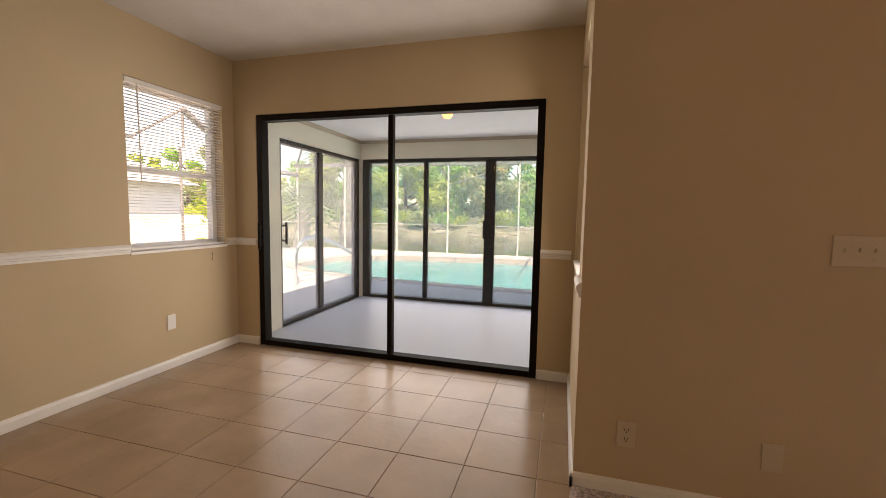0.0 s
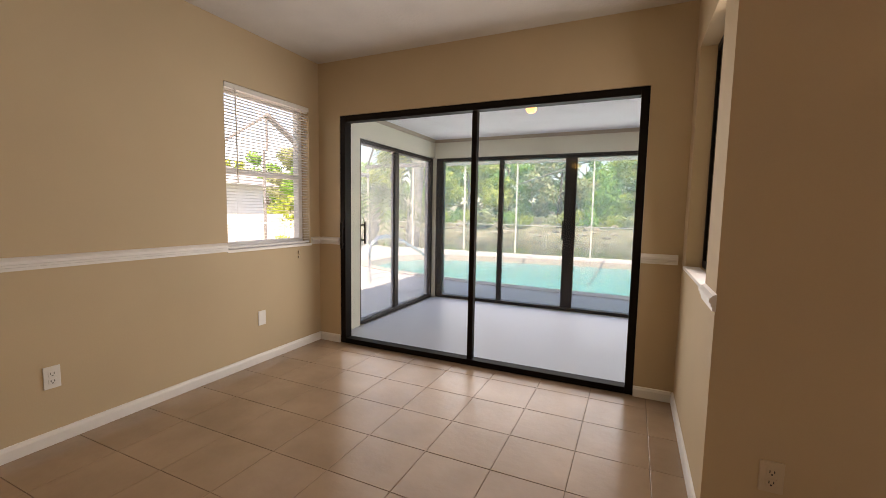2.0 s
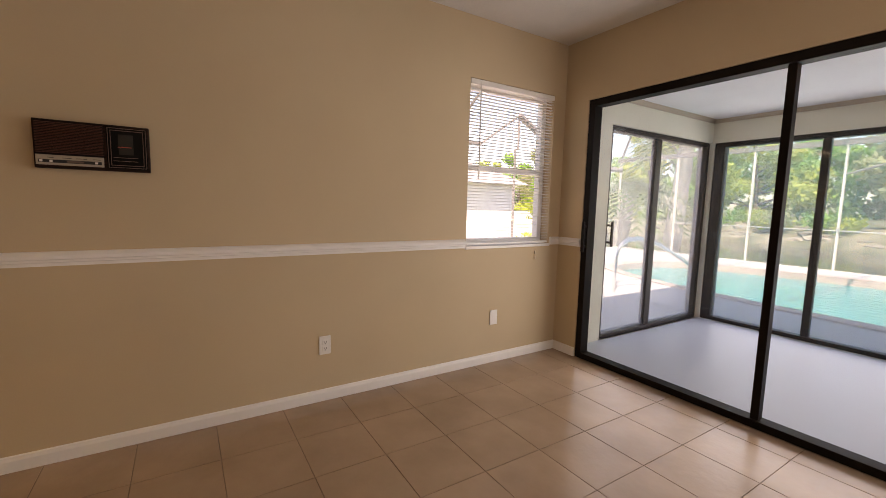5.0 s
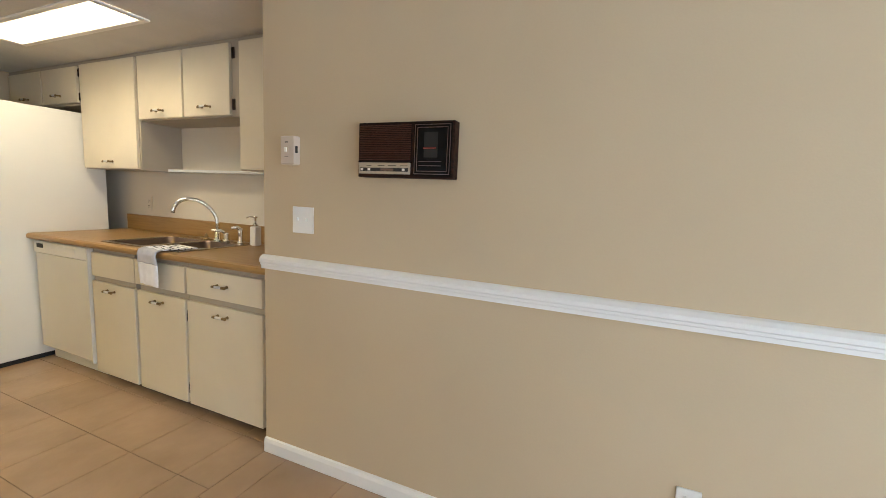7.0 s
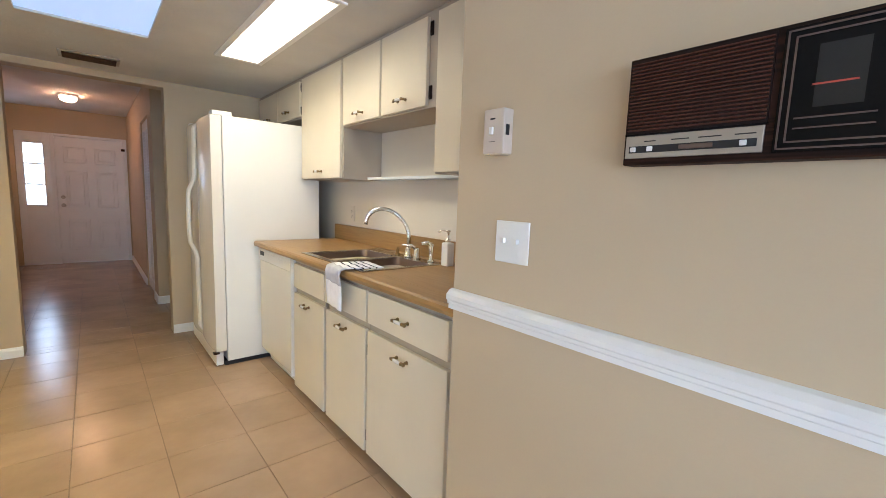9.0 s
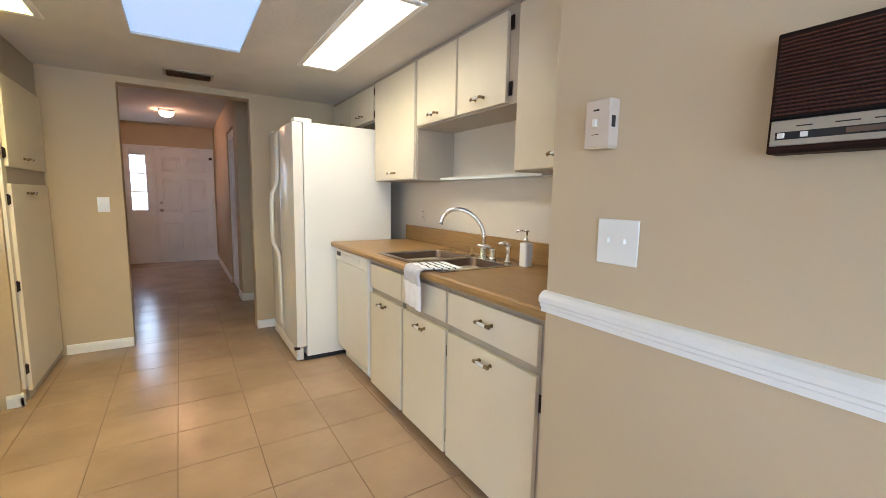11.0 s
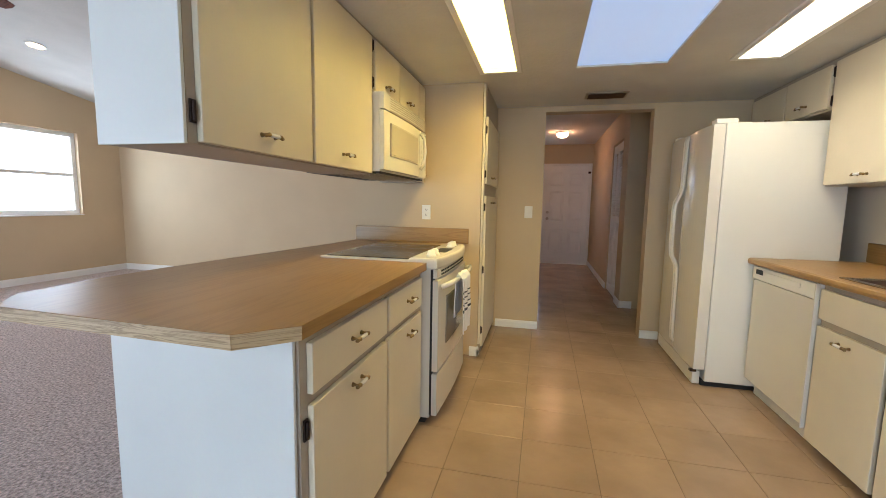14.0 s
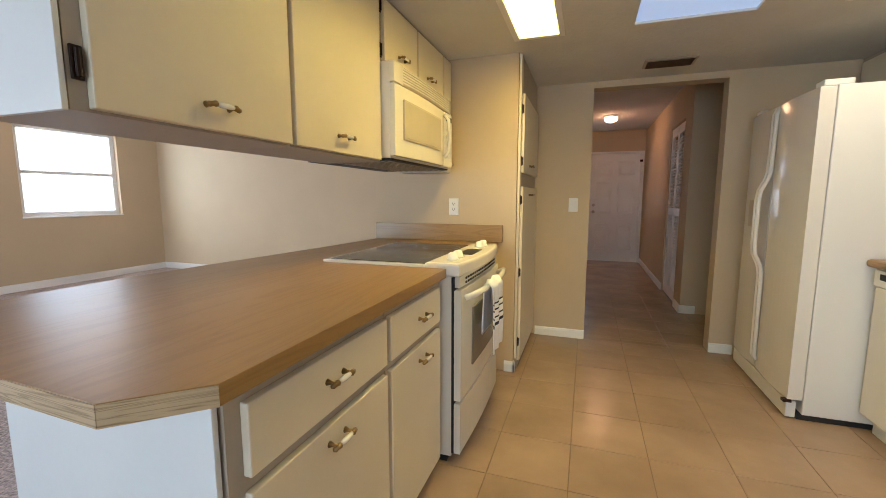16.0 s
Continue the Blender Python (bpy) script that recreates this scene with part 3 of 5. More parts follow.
g = "wall cabinets over the sink"
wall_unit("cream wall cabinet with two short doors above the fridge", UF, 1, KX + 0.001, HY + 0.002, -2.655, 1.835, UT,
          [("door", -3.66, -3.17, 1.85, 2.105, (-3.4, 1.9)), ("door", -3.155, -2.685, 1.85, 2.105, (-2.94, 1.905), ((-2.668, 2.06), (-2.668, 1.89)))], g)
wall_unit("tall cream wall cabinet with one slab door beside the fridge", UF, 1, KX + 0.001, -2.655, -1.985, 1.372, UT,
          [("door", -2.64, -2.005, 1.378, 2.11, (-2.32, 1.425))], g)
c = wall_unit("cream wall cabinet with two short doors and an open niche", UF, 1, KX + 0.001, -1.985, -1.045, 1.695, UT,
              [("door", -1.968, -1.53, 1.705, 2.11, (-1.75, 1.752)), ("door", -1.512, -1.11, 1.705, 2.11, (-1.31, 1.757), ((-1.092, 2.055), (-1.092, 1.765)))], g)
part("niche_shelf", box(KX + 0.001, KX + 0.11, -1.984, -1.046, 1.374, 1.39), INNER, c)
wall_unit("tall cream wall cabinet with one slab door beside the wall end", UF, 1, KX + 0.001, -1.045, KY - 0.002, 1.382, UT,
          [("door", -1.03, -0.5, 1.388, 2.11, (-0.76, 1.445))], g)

# ---- dishwasher ----
D = thing("dishwasher", (-2.9, -2.33, 0), "almond white built-in dishwasher with a control strip", "dishwasher")
part("body", box(KX + 0.06, -2.69, -2.655, -2.005, 0.1, 0.862), APPL, D)
part("toe_panel", box(-3.0, -2.72, -2.655, -2.005, 0, 0.1), APPL, D)
part("door", box(-2.69, -2.652, -2.65, -2.012, 0.105, 0.775, bevel=0.006), APPLG, D)
cp = part("control_panel", box(-2.69, -2.642, -2.65, -2.012, 0.779, 0.862, bevel=0.006), APPL, D, "white plastic control strip")
part("button", box(-2.6415, -2.639, -2.6, -2.52, 0.815, 0.845, bevel=0.001), DARK, cp, "dark button block")
part("grip", box(-2.6415, -2.636, -2.47, -2.13, 0.815, 0.84, bevel=0.002), PLASTIC, cp)
part("side_trim", box(-2.66, -2.64, -2.012, -2.002, 0.1, 0.862), APPLG, D)

# ---- fridge ----
F = thing("refrigerator", (-2.75, -3.115, 0), "white side-by-side refrigerator with long curved handles", "refrigerator")
part("body", box(-3.12, -2.425, -3.56, -2.672, 0.035, 1.775, bevel=0.006), APPL, F, "pebbled white steel body")


def fridge_door(y0, y1):
    n, pts = 10, [(-2.42, y1), (-2.42, y0)]
    for k in range(n + 1):
        u = k / n
        pts.append((-2.352 + 0.014 * math.sin(math.pi * u), y0 + (y1 - y0) * u))
    return prism(pts, 0.115, 1.77, bevel=0.006)


for y0, y1, s in ((-3.56, -3.152, -1), (-3.142, -2.672, 1)):
    d = part("door", fridge_door(y0, y1), APPLG, F, "glossy white door")
    hy = -3.147 + s * 0.022
    path = [(-2.35, hy, 1.75), (-2.336, hy, 1.72), (-2.332, hy, 1.38), (-2.322, hy, 1.33), (-2.29, hy, 1.26), (-2.284, hy, 1.2), (-2.284, hy, 0.93), (-2.29, hy, 0.86), (-2.322, hy, 0.79), (-2.332, hy, 0.74), (-2.336, hy, 0.2), (-2.35, hy, 0.17)]
    part("handle", tube(path, 0.0125, None, 10), APPLG, d, "long angled white handle", smooth=True)
part("dispenser", box(-2.352, -2.333, -3.44, -3.3, 1.02, 1.2, bevel=0.004), FRAME, F, "small grey water dispenser")
part("hinge_cover", box(-2.49, -2.365, -2.76, -2.674, 1.771, 1.803, bevel=0.006), APPL, F)
part("hinge_cover", box(-2.49, -2.365, -3.55, -3.47, 1.771, 1.803, bevel=0.006), APPL, F)
part("base_grille", box(-2.4, -2.352, -3.55, -2.682, 0.012, 0.105, bevel=0.004), APPL, F)
part("hinge", box(-2.372, -2.332, -2.7, -2.666, 0.1, 0.116, bevel=0.002), HINGE, F)
part("foot", box(-3.1, -2.41, -3.54, -2.69, 0, 0.034), DARK, F, "black base under the body")

# ---- peninsula ----
PF = -0.67
g = "peninsula base cabinets"
base_unit("cream slab-front peninsula cabinet with drawer, door and pale end", PF, -1, -0.062, -1.168, -0.545,
          [("drawer_front", -1.152, -0.582, 0.688, 0.838, (-0.865, 0.772)), ("door", -1.152, -0.582, 0.055, 0.655, (-0.865, 0.61), ((-0.566, 0.59), (-0.566, 0.14)))], group=g)
base_unit("cream slab-front peninsula cabinet with drawer and door beside the range", PF, -1, -0.062, -1.692, -1.168,
          [("drawer_front", -1.655, -1.18, 0.688, 0.838, (-1.45, 0.765)), ("door", -1.655, -1.18, 0.055, 0.655, (-1.45, 0.6))], group=g)
base_unit("narrow cream filler cabinet between range and wall", PF, -1, -0.062, -2.808, -2.5, [("door", -2.79, -2.515, 0.055, 0.838)], group=g)
tagged(part("end_panel", box(-0.664, -0.048, -0.54, -0.527, 0.0, 0.868, bevel=0.002), INNER), "pale white end panel of the peninsula cabinets", "panel")
tagged(part("back_panel", box(-0.061, -0.047, -2.808, -0.544, 0.013, 0.868), INNER), "pale white back panel of the peninsula cabinets", "panel")

PT = thing("breakfast_bar", (0, -1.6, 0.868), "oak laminate bar top with clipped corners and pale grained edge", "worktop")
outline = [(-0.703, -0.512), (-0.585, -0.4), (0.24, -0.425), (0.375, -0.56), (0.402, -0.85), (0.4, -1.12), (0.36, -1.5), (0.318, -1.85), (0.27, -2.25), (0.226, -2.807),
           (-0.703, -2.807), (-0.703, -2.502), (-0.083, -2.502), (-0.083, -1.698), (-0.703, -1.698)]
part("top", prism(outline, 0.87, 0.9105, bevel=0.0015), OAK, PT)
bm = bmesh.new()
ring = outline[:10]
for (x0, y0), (x1, y1) in zip(ring, ring[1:]):
    d = Vector((x1 - x0, y1 - y0, 0)).normalized()
    n = Vector((-d.y, d.x, 0))
    if n.dot(Vector((x0, y0 + 1.3, 0))) < 0:
        n = -n
    for s, t in ((0.0005, 0.0025),):
        q = [Vector((x0, y0, 0)) + n * s, Vector((x1, y1, 0)) + n * s, Vector((x1, y1, 0)) + n * t, Vector((x0, y0, 0)) + n * t]
        prism([(p.x, p.y) for p in q], 0.871, 0.909, bm)
part("edge_band", bm, OAKPALE, PT, "pale grained oak edge band")
part("splash_back", box(-0.735, 0.224, -2.8085, -2.789, 0.9115, 1.03, bevel=0.003), OAKX, PT)

# ---- range ----
R = thing("range", (-0.42, -2.1, 0), "white slide-in electric range with black glass cooktop", "range")
RY0, RY1 = -2.497, -1.703
part("body", box(-0.724, -0.088, RY0, RY1, 0.035, 0.905), APPLG, R)
part("door_seal", box(-0.7365, -0.7245, RY0 + 0.001, RY1 - 0.001, 0.05, 0.87), DARK, R, "black seal behind the oven door")
part("toe_base", box(-0.7, -0.1, RY0 + 0.01, RY1 - 0.01, 0, 0.034), DARK, R, "black recessed base")


def bowed(x_in, x_out, bow, y0, y1, z0, z1, bevel=0.004):
    pts = [(x_in, y1), (x_in, y0)] + [(x_out - bow * math.sin(math.pi * k / 12), y0 + (y1 - y0) * k / 12) for k in range(13)]
    return prism(pts, z0, z1, bevel=bevel)


od = part("oven_door", bowed(-0.737, -0.768, 0.012, RY0, RY1, 0.305, 0.815), APPLG, R)
part("window", bowed(-0.768, -0.7815, 0.0035, RY0 + 0.16, RY1 - 0.16, 0.42, 0.7, 0.001), OVENGLASS, od, "dark tinted oven window")
hp = [(-0.772, RY0 + 0.05, 0.772), (-0.815, RY0 + 0.07, 0.79)] + [(-0.822 - 0.02 * math.sin(math.pi * k / 8), RY0 + 0.07 + (RY1 - RY0 - 0.14) * k / 8, 0.793) for k in range(1, 8)] + [(-0.815, RY1 - 0.07, 0.79), (-0.772, RY1 - 0.05, 0.772)]
part("handle", tube(hp, 0.015, None, 10), APPLG, od, smooth=True)
part("drawer", bowed(-0.737, -0.766, 0.012, RY0, RY1, 0.05, 0.292), APPLG, R)
vt = part("vent_strip", bowed(-0.737, -0.758, 0.012, RY0 + 0.01, RY1 - 0.01, 0.823, 0.872, 0.002), APPLG, R, "white slotted vent strip")
for k in range(18):
    y = RY0 + 0.1 + k * (RY1 - RY0 - 0.2) / 17
    u = (y - RY0) / (RY1 - RY0)
    xo = -0.759 - 0.012 * math.sin(math.pi * u)
    for z in (0.832, 0.851):
        part("slot", box(xo - 0.0025, xo + 0.004, y - 0.009, y + 0.009, z, z + 0.009), DARK, vt)
con = part("console", bowed(-0.601, -0.762, 0.034, RY0 - 0.004, RY1 + 0.008, 0.874, 0.934, 0.012), APPLG, R, "white sloped control console")
for y in (-1.8, -1.88, -2.3, -2.38):
    part("knob", lathe([(0.028, 0), (0.028, 0.006), (0.022, 0.01), (0.02, 0.03), (0.012, 0.034)], (-0.7, y, 0.9345), sides=16), PLASTIC, con, smooth=True)
part("display", box(-0.74, -0.66, -2.2, -1.99, 0.9345, 0.9365), DARK, con, "dark display strip")
ck = part("cooktop", box(-0.6, -0.075, RY0 - 0.008, RY1 + 0.008, 0.906, 0.922, bevel=0.003), APPLG, R, "white trim round the cooktop")
part("glass", box(-0.595, -0.105, RY0 + 0.018, RY1 - 0.018, 0.9225, 0.9255), COOKTOP, ck, "black ceramic glass")
for x, y, r in ((-0.47, -1.9, 0.085), (-0.47, -2.3, 0.105), (-0.22, -1.9, 0.105), (-0.22, -2.3, 0.085)):
    bm = bmesh.new()
    for k in range(32):
        a, b = 2 * math.pi * k / 32, 2 * math.pi * (k + 1) / 32
        bm.faces.new([bm.verts.new((x + q * math.cos(c), y + q * math.sin(c), 0.9258)) for q, c in ((r, a), (r, b), (r + 0.003, b), (r + 0.003, a))])
    part("burner_ring", bm, STEEL, ck)

OT = thing("oven_towel", (-0.85, -2.02, 0.46), "white towel with navy stripes hanging on the oven handle", "towel")
cloth("cloth", [(-0.815, -2.02, 0.56), (-0.816, -2.02, 0.76), (-0.826, -2.02, 0.812), (-0.846, -2.02, 0.815), (-0.866, -2.02, 0.79), (-0.869, -2.02, 0.6), (-0.865, -2.025, 0.46)], (0, 1, 0), 0.23,
      [(0.6, COTTON), (0.62, NAVY), (0.65, COTTON), (0.67, NAVY), (0.71, COTTON), (0.73, NAVY), (0.77, COTTON), (0.79, NAVY), (1, COTTON)], OT, 0.006)

# ---- wall cabinets and microwave over the peninsula ----
HF = -0.345
g = "hanging cabinets over the peninsula"
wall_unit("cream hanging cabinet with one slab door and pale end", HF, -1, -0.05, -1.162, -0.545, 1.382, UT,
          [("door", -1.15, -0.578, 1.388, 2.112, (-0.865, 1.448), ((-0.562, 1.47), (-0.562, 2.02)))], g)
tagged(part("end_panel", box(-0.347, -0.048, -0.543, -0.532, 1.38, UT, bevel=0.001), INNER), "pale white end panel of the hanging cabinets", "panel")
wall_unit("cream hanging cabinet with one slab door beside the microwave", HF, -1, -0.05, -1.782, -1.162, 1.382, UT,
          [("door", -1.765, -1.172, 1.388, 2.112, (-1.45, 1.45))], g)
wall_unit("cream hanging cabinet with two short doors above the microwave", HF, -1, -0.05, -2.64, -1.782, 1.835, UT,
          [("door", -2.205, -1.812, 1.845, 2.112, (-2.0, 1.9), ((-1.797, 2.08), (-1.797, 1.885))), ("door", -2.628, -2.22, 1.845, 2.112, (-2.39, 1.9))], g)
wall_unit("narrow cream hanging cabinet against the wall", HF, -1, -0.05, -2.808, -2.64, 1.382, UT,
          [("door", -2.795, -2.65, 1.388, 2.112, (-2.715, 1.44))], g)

M = thing("microwave", (-0.22, -2.2, 1.405), "white over-the-range microwave with louvred top and dark underside", "microwave")
MY0, MY1 = -2.63, -1.785
part("body", box(-0.4, -0.06, MY0, MY1, 1.4, 1.832, bevel=0.004), APPLG, M)
md = part("door", bowed(-0.4, -0.425, 0.012, MY0 + 0.165, MY1, 1.41, 1.735), APPLG, M)
part("window_recess", bowed(-0.425, -0.4385, 0.003, MY0 + 0.245, MY1 - 0.08, 1.49, 1.675, 0.001), FRAME, md, "grey line round the door window")
part("window", bowed(-0.425, -0.44, 0.003, MY0 + 0.255, MY1 - 0.09, 1.5, 1.665, 0.001), surface("pale_mesh_window", (0.5, 0.44, 0.34), 0.25, var=0.05, fine=300), md, "pale patterned door window")
part("handle", tube([(-0.436, MY0 + 0.185, 1.46), (-0.462, MY0 + 0.18, 1.49), (-0.47, MY0 + 0.178, 1.58), (-0.462, MY0 + 0.18, 1.68), (-0.436, MY0 + 0.185, 1.71)], 0.011, None, 10), APPLG, md, smooth=True)
mc = part("control_panel", bowed(-0.4, -0.424, 0.005, MY0, MY0 + 0.16, 1.41, 1.735), APPL, M)
part("display", box(-0.434, -0.428, MY0 + 0.035, MY0 + 0.125, 1.685, 1.712), DARK, mc, "dark display")
for r in range(5):
    for k in range(3):
        part("button", box(-0.4325, -0.4275, MY0 + 0.035 + k * 0.033, MY0 + 0.06 + k * 0.033, 1.46 + r * 0.04, 1.482 + r * 0.04), PLASTIC, mc)
# darker taupe paints the shade between the white louvres
gl = part("grille", bowed(-0.4, -0.418, 0.012, MY0, MY1, 1.745, 1.828), FRAME, M, "taupe louvre backing coloured as shade")
for k in range(6):
    part("slat", bowed(-0.41, -0.4225, 0.012, MY0 + 0.05, MY1 - 0.05, 1.753 + k * 0.0125, 1.760 + k * 0.0125, 0.0), APPLG, gl)
part("grille_end", bowed(-0.398, -0.4235, 0.0035, MY1 - 0.1, MY1 + 0.001, 1.742, 1.831, 0.0015), APPLG, M)
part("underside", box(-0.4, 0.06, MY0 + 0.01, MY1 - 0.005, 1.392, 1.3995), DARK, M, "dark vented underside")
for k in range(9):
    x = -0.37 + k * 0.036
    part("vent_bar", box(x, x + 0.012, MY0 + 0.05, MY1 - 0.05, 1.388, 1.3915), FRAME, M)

# ---- pantry ----
P = thing("pantry_cabinet", (-0.5, -3.27, 0), "tall cream built-in pantry with an upper and a lower door", "cabinet")
part("body", box(-0.835, 0.078, HY + 0.002, -2.902, 0, UT), FRAME, P)
part("stile", box(-0.838, -0.823, -2.9, -2.83, 0.09, UT), CAB, P)
front("door", P, -0.836, -1, -3.66, -2.88, 1.385, 1.9, (-3.2, 1.445), ((-2.868, 1.8), (-2.868, 1.46)))
front("door", P, -0.836, -1, -3.66, -2.88, 0.06, 1.29, (-3.2, 1.235), ((-2.868, 1.2), (-2.868, 0.7), (-2.868, 0.2)))

# ---- ceiling lamps, skylight, vent ----
for x0, x1 in LAMPS:
    L = thing("ceiling_light", ((x0 + x1) / 2, (LY0 + LY1) / 2, LOW), "recessed fluorescent ceiling light with a cream frame", "ceiling light", "kitchen ceiling lights")
    bm = bmesh.new()
    f = 0.03
    for s in ((x0 - 0.004, x0 + f, LY0 - 0.004, LY1 + 0.004), (x1 - f, x1 + 0.004, LY0 - 0.004, LY1 + 0.004), (x0 + f, x1 - f, LY0 - 0.004, LY0 + f), (x0 + f, x1 - f, LY1 - f, LY1 + 0.004)):
        box(*s, LOW - 0.012, LOW - 0.0005, bm=bm, bevel=0.004)
    part("frame", bm, TRIM, L)
    part("diffuser", box(x0 + 0.001, x1 - 0.001, LY0 + 0.001, LY1 - 0.001, LOW + 0.035, LOW + 0.045), PANEL if x0 < -2 else WARMPANEL, L, "glowing ribbed diffuser")
bm = box(SX0 + 0.001, SX1 - 0.001, LY0 + 0.001, LY1 - 0.001, LOW + 0.012, LOW + 0.025)
tagged(part("skylight", bm, SKYPANEL), "frosted pale blue skylight panel in the ceiling", "skylight", kind="structure")
slab("roof_deck", (KX - 0.15, 0.0, HY - 0.14, KY + 0.1, LOW + 0.3, LOW + 0.36), CEIL, "plain deck above the low ceiling", "ceiling")
V = thing("ceiling_vent", (-1.76, -3.33, LOW), "grey metal air vent in the kitchen ceiling", "vent")
part("frame", box(-1.925, -1.6, -3.425, -3.235, LOW - 0.01, LOW - 0.001, bevel=0.003), FRAME, V)
for k in range(7):
    part("slat", swept([(-3.405 + k * 0.022, LOW - 0.0105), (-3.39 + k * 0.022, LOW - 0.02), (-3.387 + k * 0.022, LOW - 0.018), (-3.402 + k * 0.022, LOW - 0.0085)], "x", -1.905, -1.62), STEEL, V)


# ---- switch plates and outlets ----
def plate(name, at, normal, w, h, label, material, toggles=0, sockets=0, rocker=False):
    """A wall plate at its centre; normal: +x, -x, +y or -y."""
    c = thing(name, at, label, name.replace("_", " "))
    m = Matrix.Translation(at) @ Matrix.Rotation({"+x": radians(90), "-x": radians(-90), "+y": radians(180), "-y": 0}[normal], 4, "Z")

    def put(n, spans, mat, par, bev=0.0015, lab=""):
        bm = box(*spans, bevel=bev)
        bmesh.ops.transform(bm, matrix=m, verts=bm.verts)
        return part(n, bm, mat, par, lab)

    put("cover", (-w / 2, w / 2, -0.007, -0.0005, -h / 2, h / 2), material, c, 0.002)
    for k in range(toggles):
        x = (k - (toggles - 1) / 2) * 0.046
        put("toggle", (x - 0.004, x + 0.004, -0.018, -0.0075, -0.003, 0.011), material, c)
        for s in (-1, 1):
            put("screw", (x - 0.003, x + 0.003, -0.0082, -0.0072, s * 0.03 - 0.003, s * 0.03 + 0.003), material, c, 0.0)
    for k in range(sockets):
        z = (k - (sockets - 1) / 2) * 0.04
        s = put("socket", (-0.017, 0.017, -0.0105, -0.0072, z - 0.0145, z + 0.0145), material, c)
        for x in (-0.007, 0.007):
            put("slot", (x - 0.0015, x + 0.0015, -0.0112, -0.0106, z - 0.003, z + 0.007), DARK, s, 0.0)
        put("slot", (-0.003, 0.003, -0.0112, -0.0106, z - 0.011, z - 0.006), DARK, s, 0.0)
    if rocker:
        put("rocker", (-0.017, 0.017, -0.012, -0.0072, -0.033, 0.033), material, c)
    return c


plate("light_switch", (NX, -0.217, 1.153), "+x", 0.115, 0.115, "white double toggle switch plate on the nook wall", PLASTIC, toggles=2)
plate("wall_outlet", (NX, 1.333, 0.352), "+x", 0.07, 0.115, "white duplex outlet low on the nook wall", PLASTIC, sockets=2)
plate("blank_plate", (NX, 2.655, 0.36), "+x", 0.07, 0.115, "white blank plate low on the nook wall", PLASTIC)
plate("light_switch", (1.331, 2.12, 1.12), "-y", 0.165, 0.115, "ivory triple toggle switch plate on the dim living room wall", IVORY, toggles=3)
plate("wall_outlet", (0.578, 2.12, 0.286), "-y", 0.075, 0.118, "ivory duplex outlet low on the dim living room wall", IVORY, sockets=2)
plate("blank_plate", (1.12, 2.12, 0.278), "-y", 0.075, 0.115, "ivory blank plate low on the dim living room wall", IVORY)
plate("wall_outlet", (5.6, -2.787, 0.372), "-x", 0.115, 0.115, "ivory outlet low on the living room wall under the window", IVORY, sockets=2)
plate("wall_outlet", (-0.384, -2.81, 1.153), "+y", 0.07, 0.115, "white outlet above the counter splash", PLASTIC, sockets=2)
plate("light_switch", (-1.16, HY, 1.154), "+y", 0.075, 0.115, "white rocker switch beside the hallway opening", PLASTIC, rocker=True)
plate("light_switch", (KX, -1.02, 1.148), "+x", 0.075, 0.115, "white rocker switch above the sink splash", PLASTIC, rocker=True)
plate("wall_outlet", (KX, -2.39, 1.125), "+x", 0.07, 0.115, "pale outlet above the sink counter", KWALL, sockets=2)

# telephone jack plate with its dial switch
c = thing("wall_control", (NX, -0.262, 1.45), "ivory plastic wall control with a small dark slider", "wall control")
part("case", box(NX + 0.0005, NX + 0.038, -0.312, -0.238, 1.392, 1.51, bevel=0.003), surface("cream_plastic", (0.6, 0.5, 0.41), 0.4, var=0.04), c)
part("slider", box(NX + 0.0395, NX + 0.047, -0.284, -0.272, 1.442, 1.462, bevel=0.002), PLASTIC, c)
part("slot", box(NX + 0.016, NX + 0.03, -0.2385, -0.237, 1.44, 1.468), DARK, c)
part("slot", box(NX + 0.038, NX + 0.039, -0.287, -0.27, 1.482, 1.486), DARK, c)
part("slot", box(NX + 0.038, NX + 0.0386, -0.289, -0.268, 1.423, 1.4245), HINGE, c)
part("slider_well", box(NX + 0.038, NX + 0.0395, -0.2885, -0.2685, 1.44, 1.4645), IVORY, c)
part("foot", box(NX + 0.0005, NX + 0.036, -0.308, -0.242, 1.389, 1.3925), IVORY, c)

# intercom radio
IY0, IY1, IZ0, IZ1, IX = 0.098, 0.5, 1.345, 1.55, NX
I = thing("intercom_radio", (IX, 0.3, 1.345), "brown wood-grain intercom radio with ribbed speaker and black dial", "intercom")
BROWN = wood("dark_walnut_vinyl", (0.012, 0.006, 0.004), (0.034, 0.014, 0.008), 0.6, along="Y")
BROWN.node_tree.nodes["Principled BSDF"].inputs["Specular IOR Level"].default_value = 0.12
DIALBLACK = surface("black_dial_plastic", (0.006, 0.006, 0.006), 0.25, var=0.1, spec=0.12)
part("case", box(IX + 0.0005, IX + 0.046, IY0, IY1, IZ0, IZ1, bevel=0.003), BROWN, I)
sp = part("speaker_panel", box(IX + 0.046, IX + 0.05, IY0 + 0.006, 0.332, 1.405, IZ1 - 0.006), surface("maroon_brown_plastic", (0.01, 0.004, 0.003), 0.6, var=0.1, spec=0.2), I, "maroon brown speaker grille")
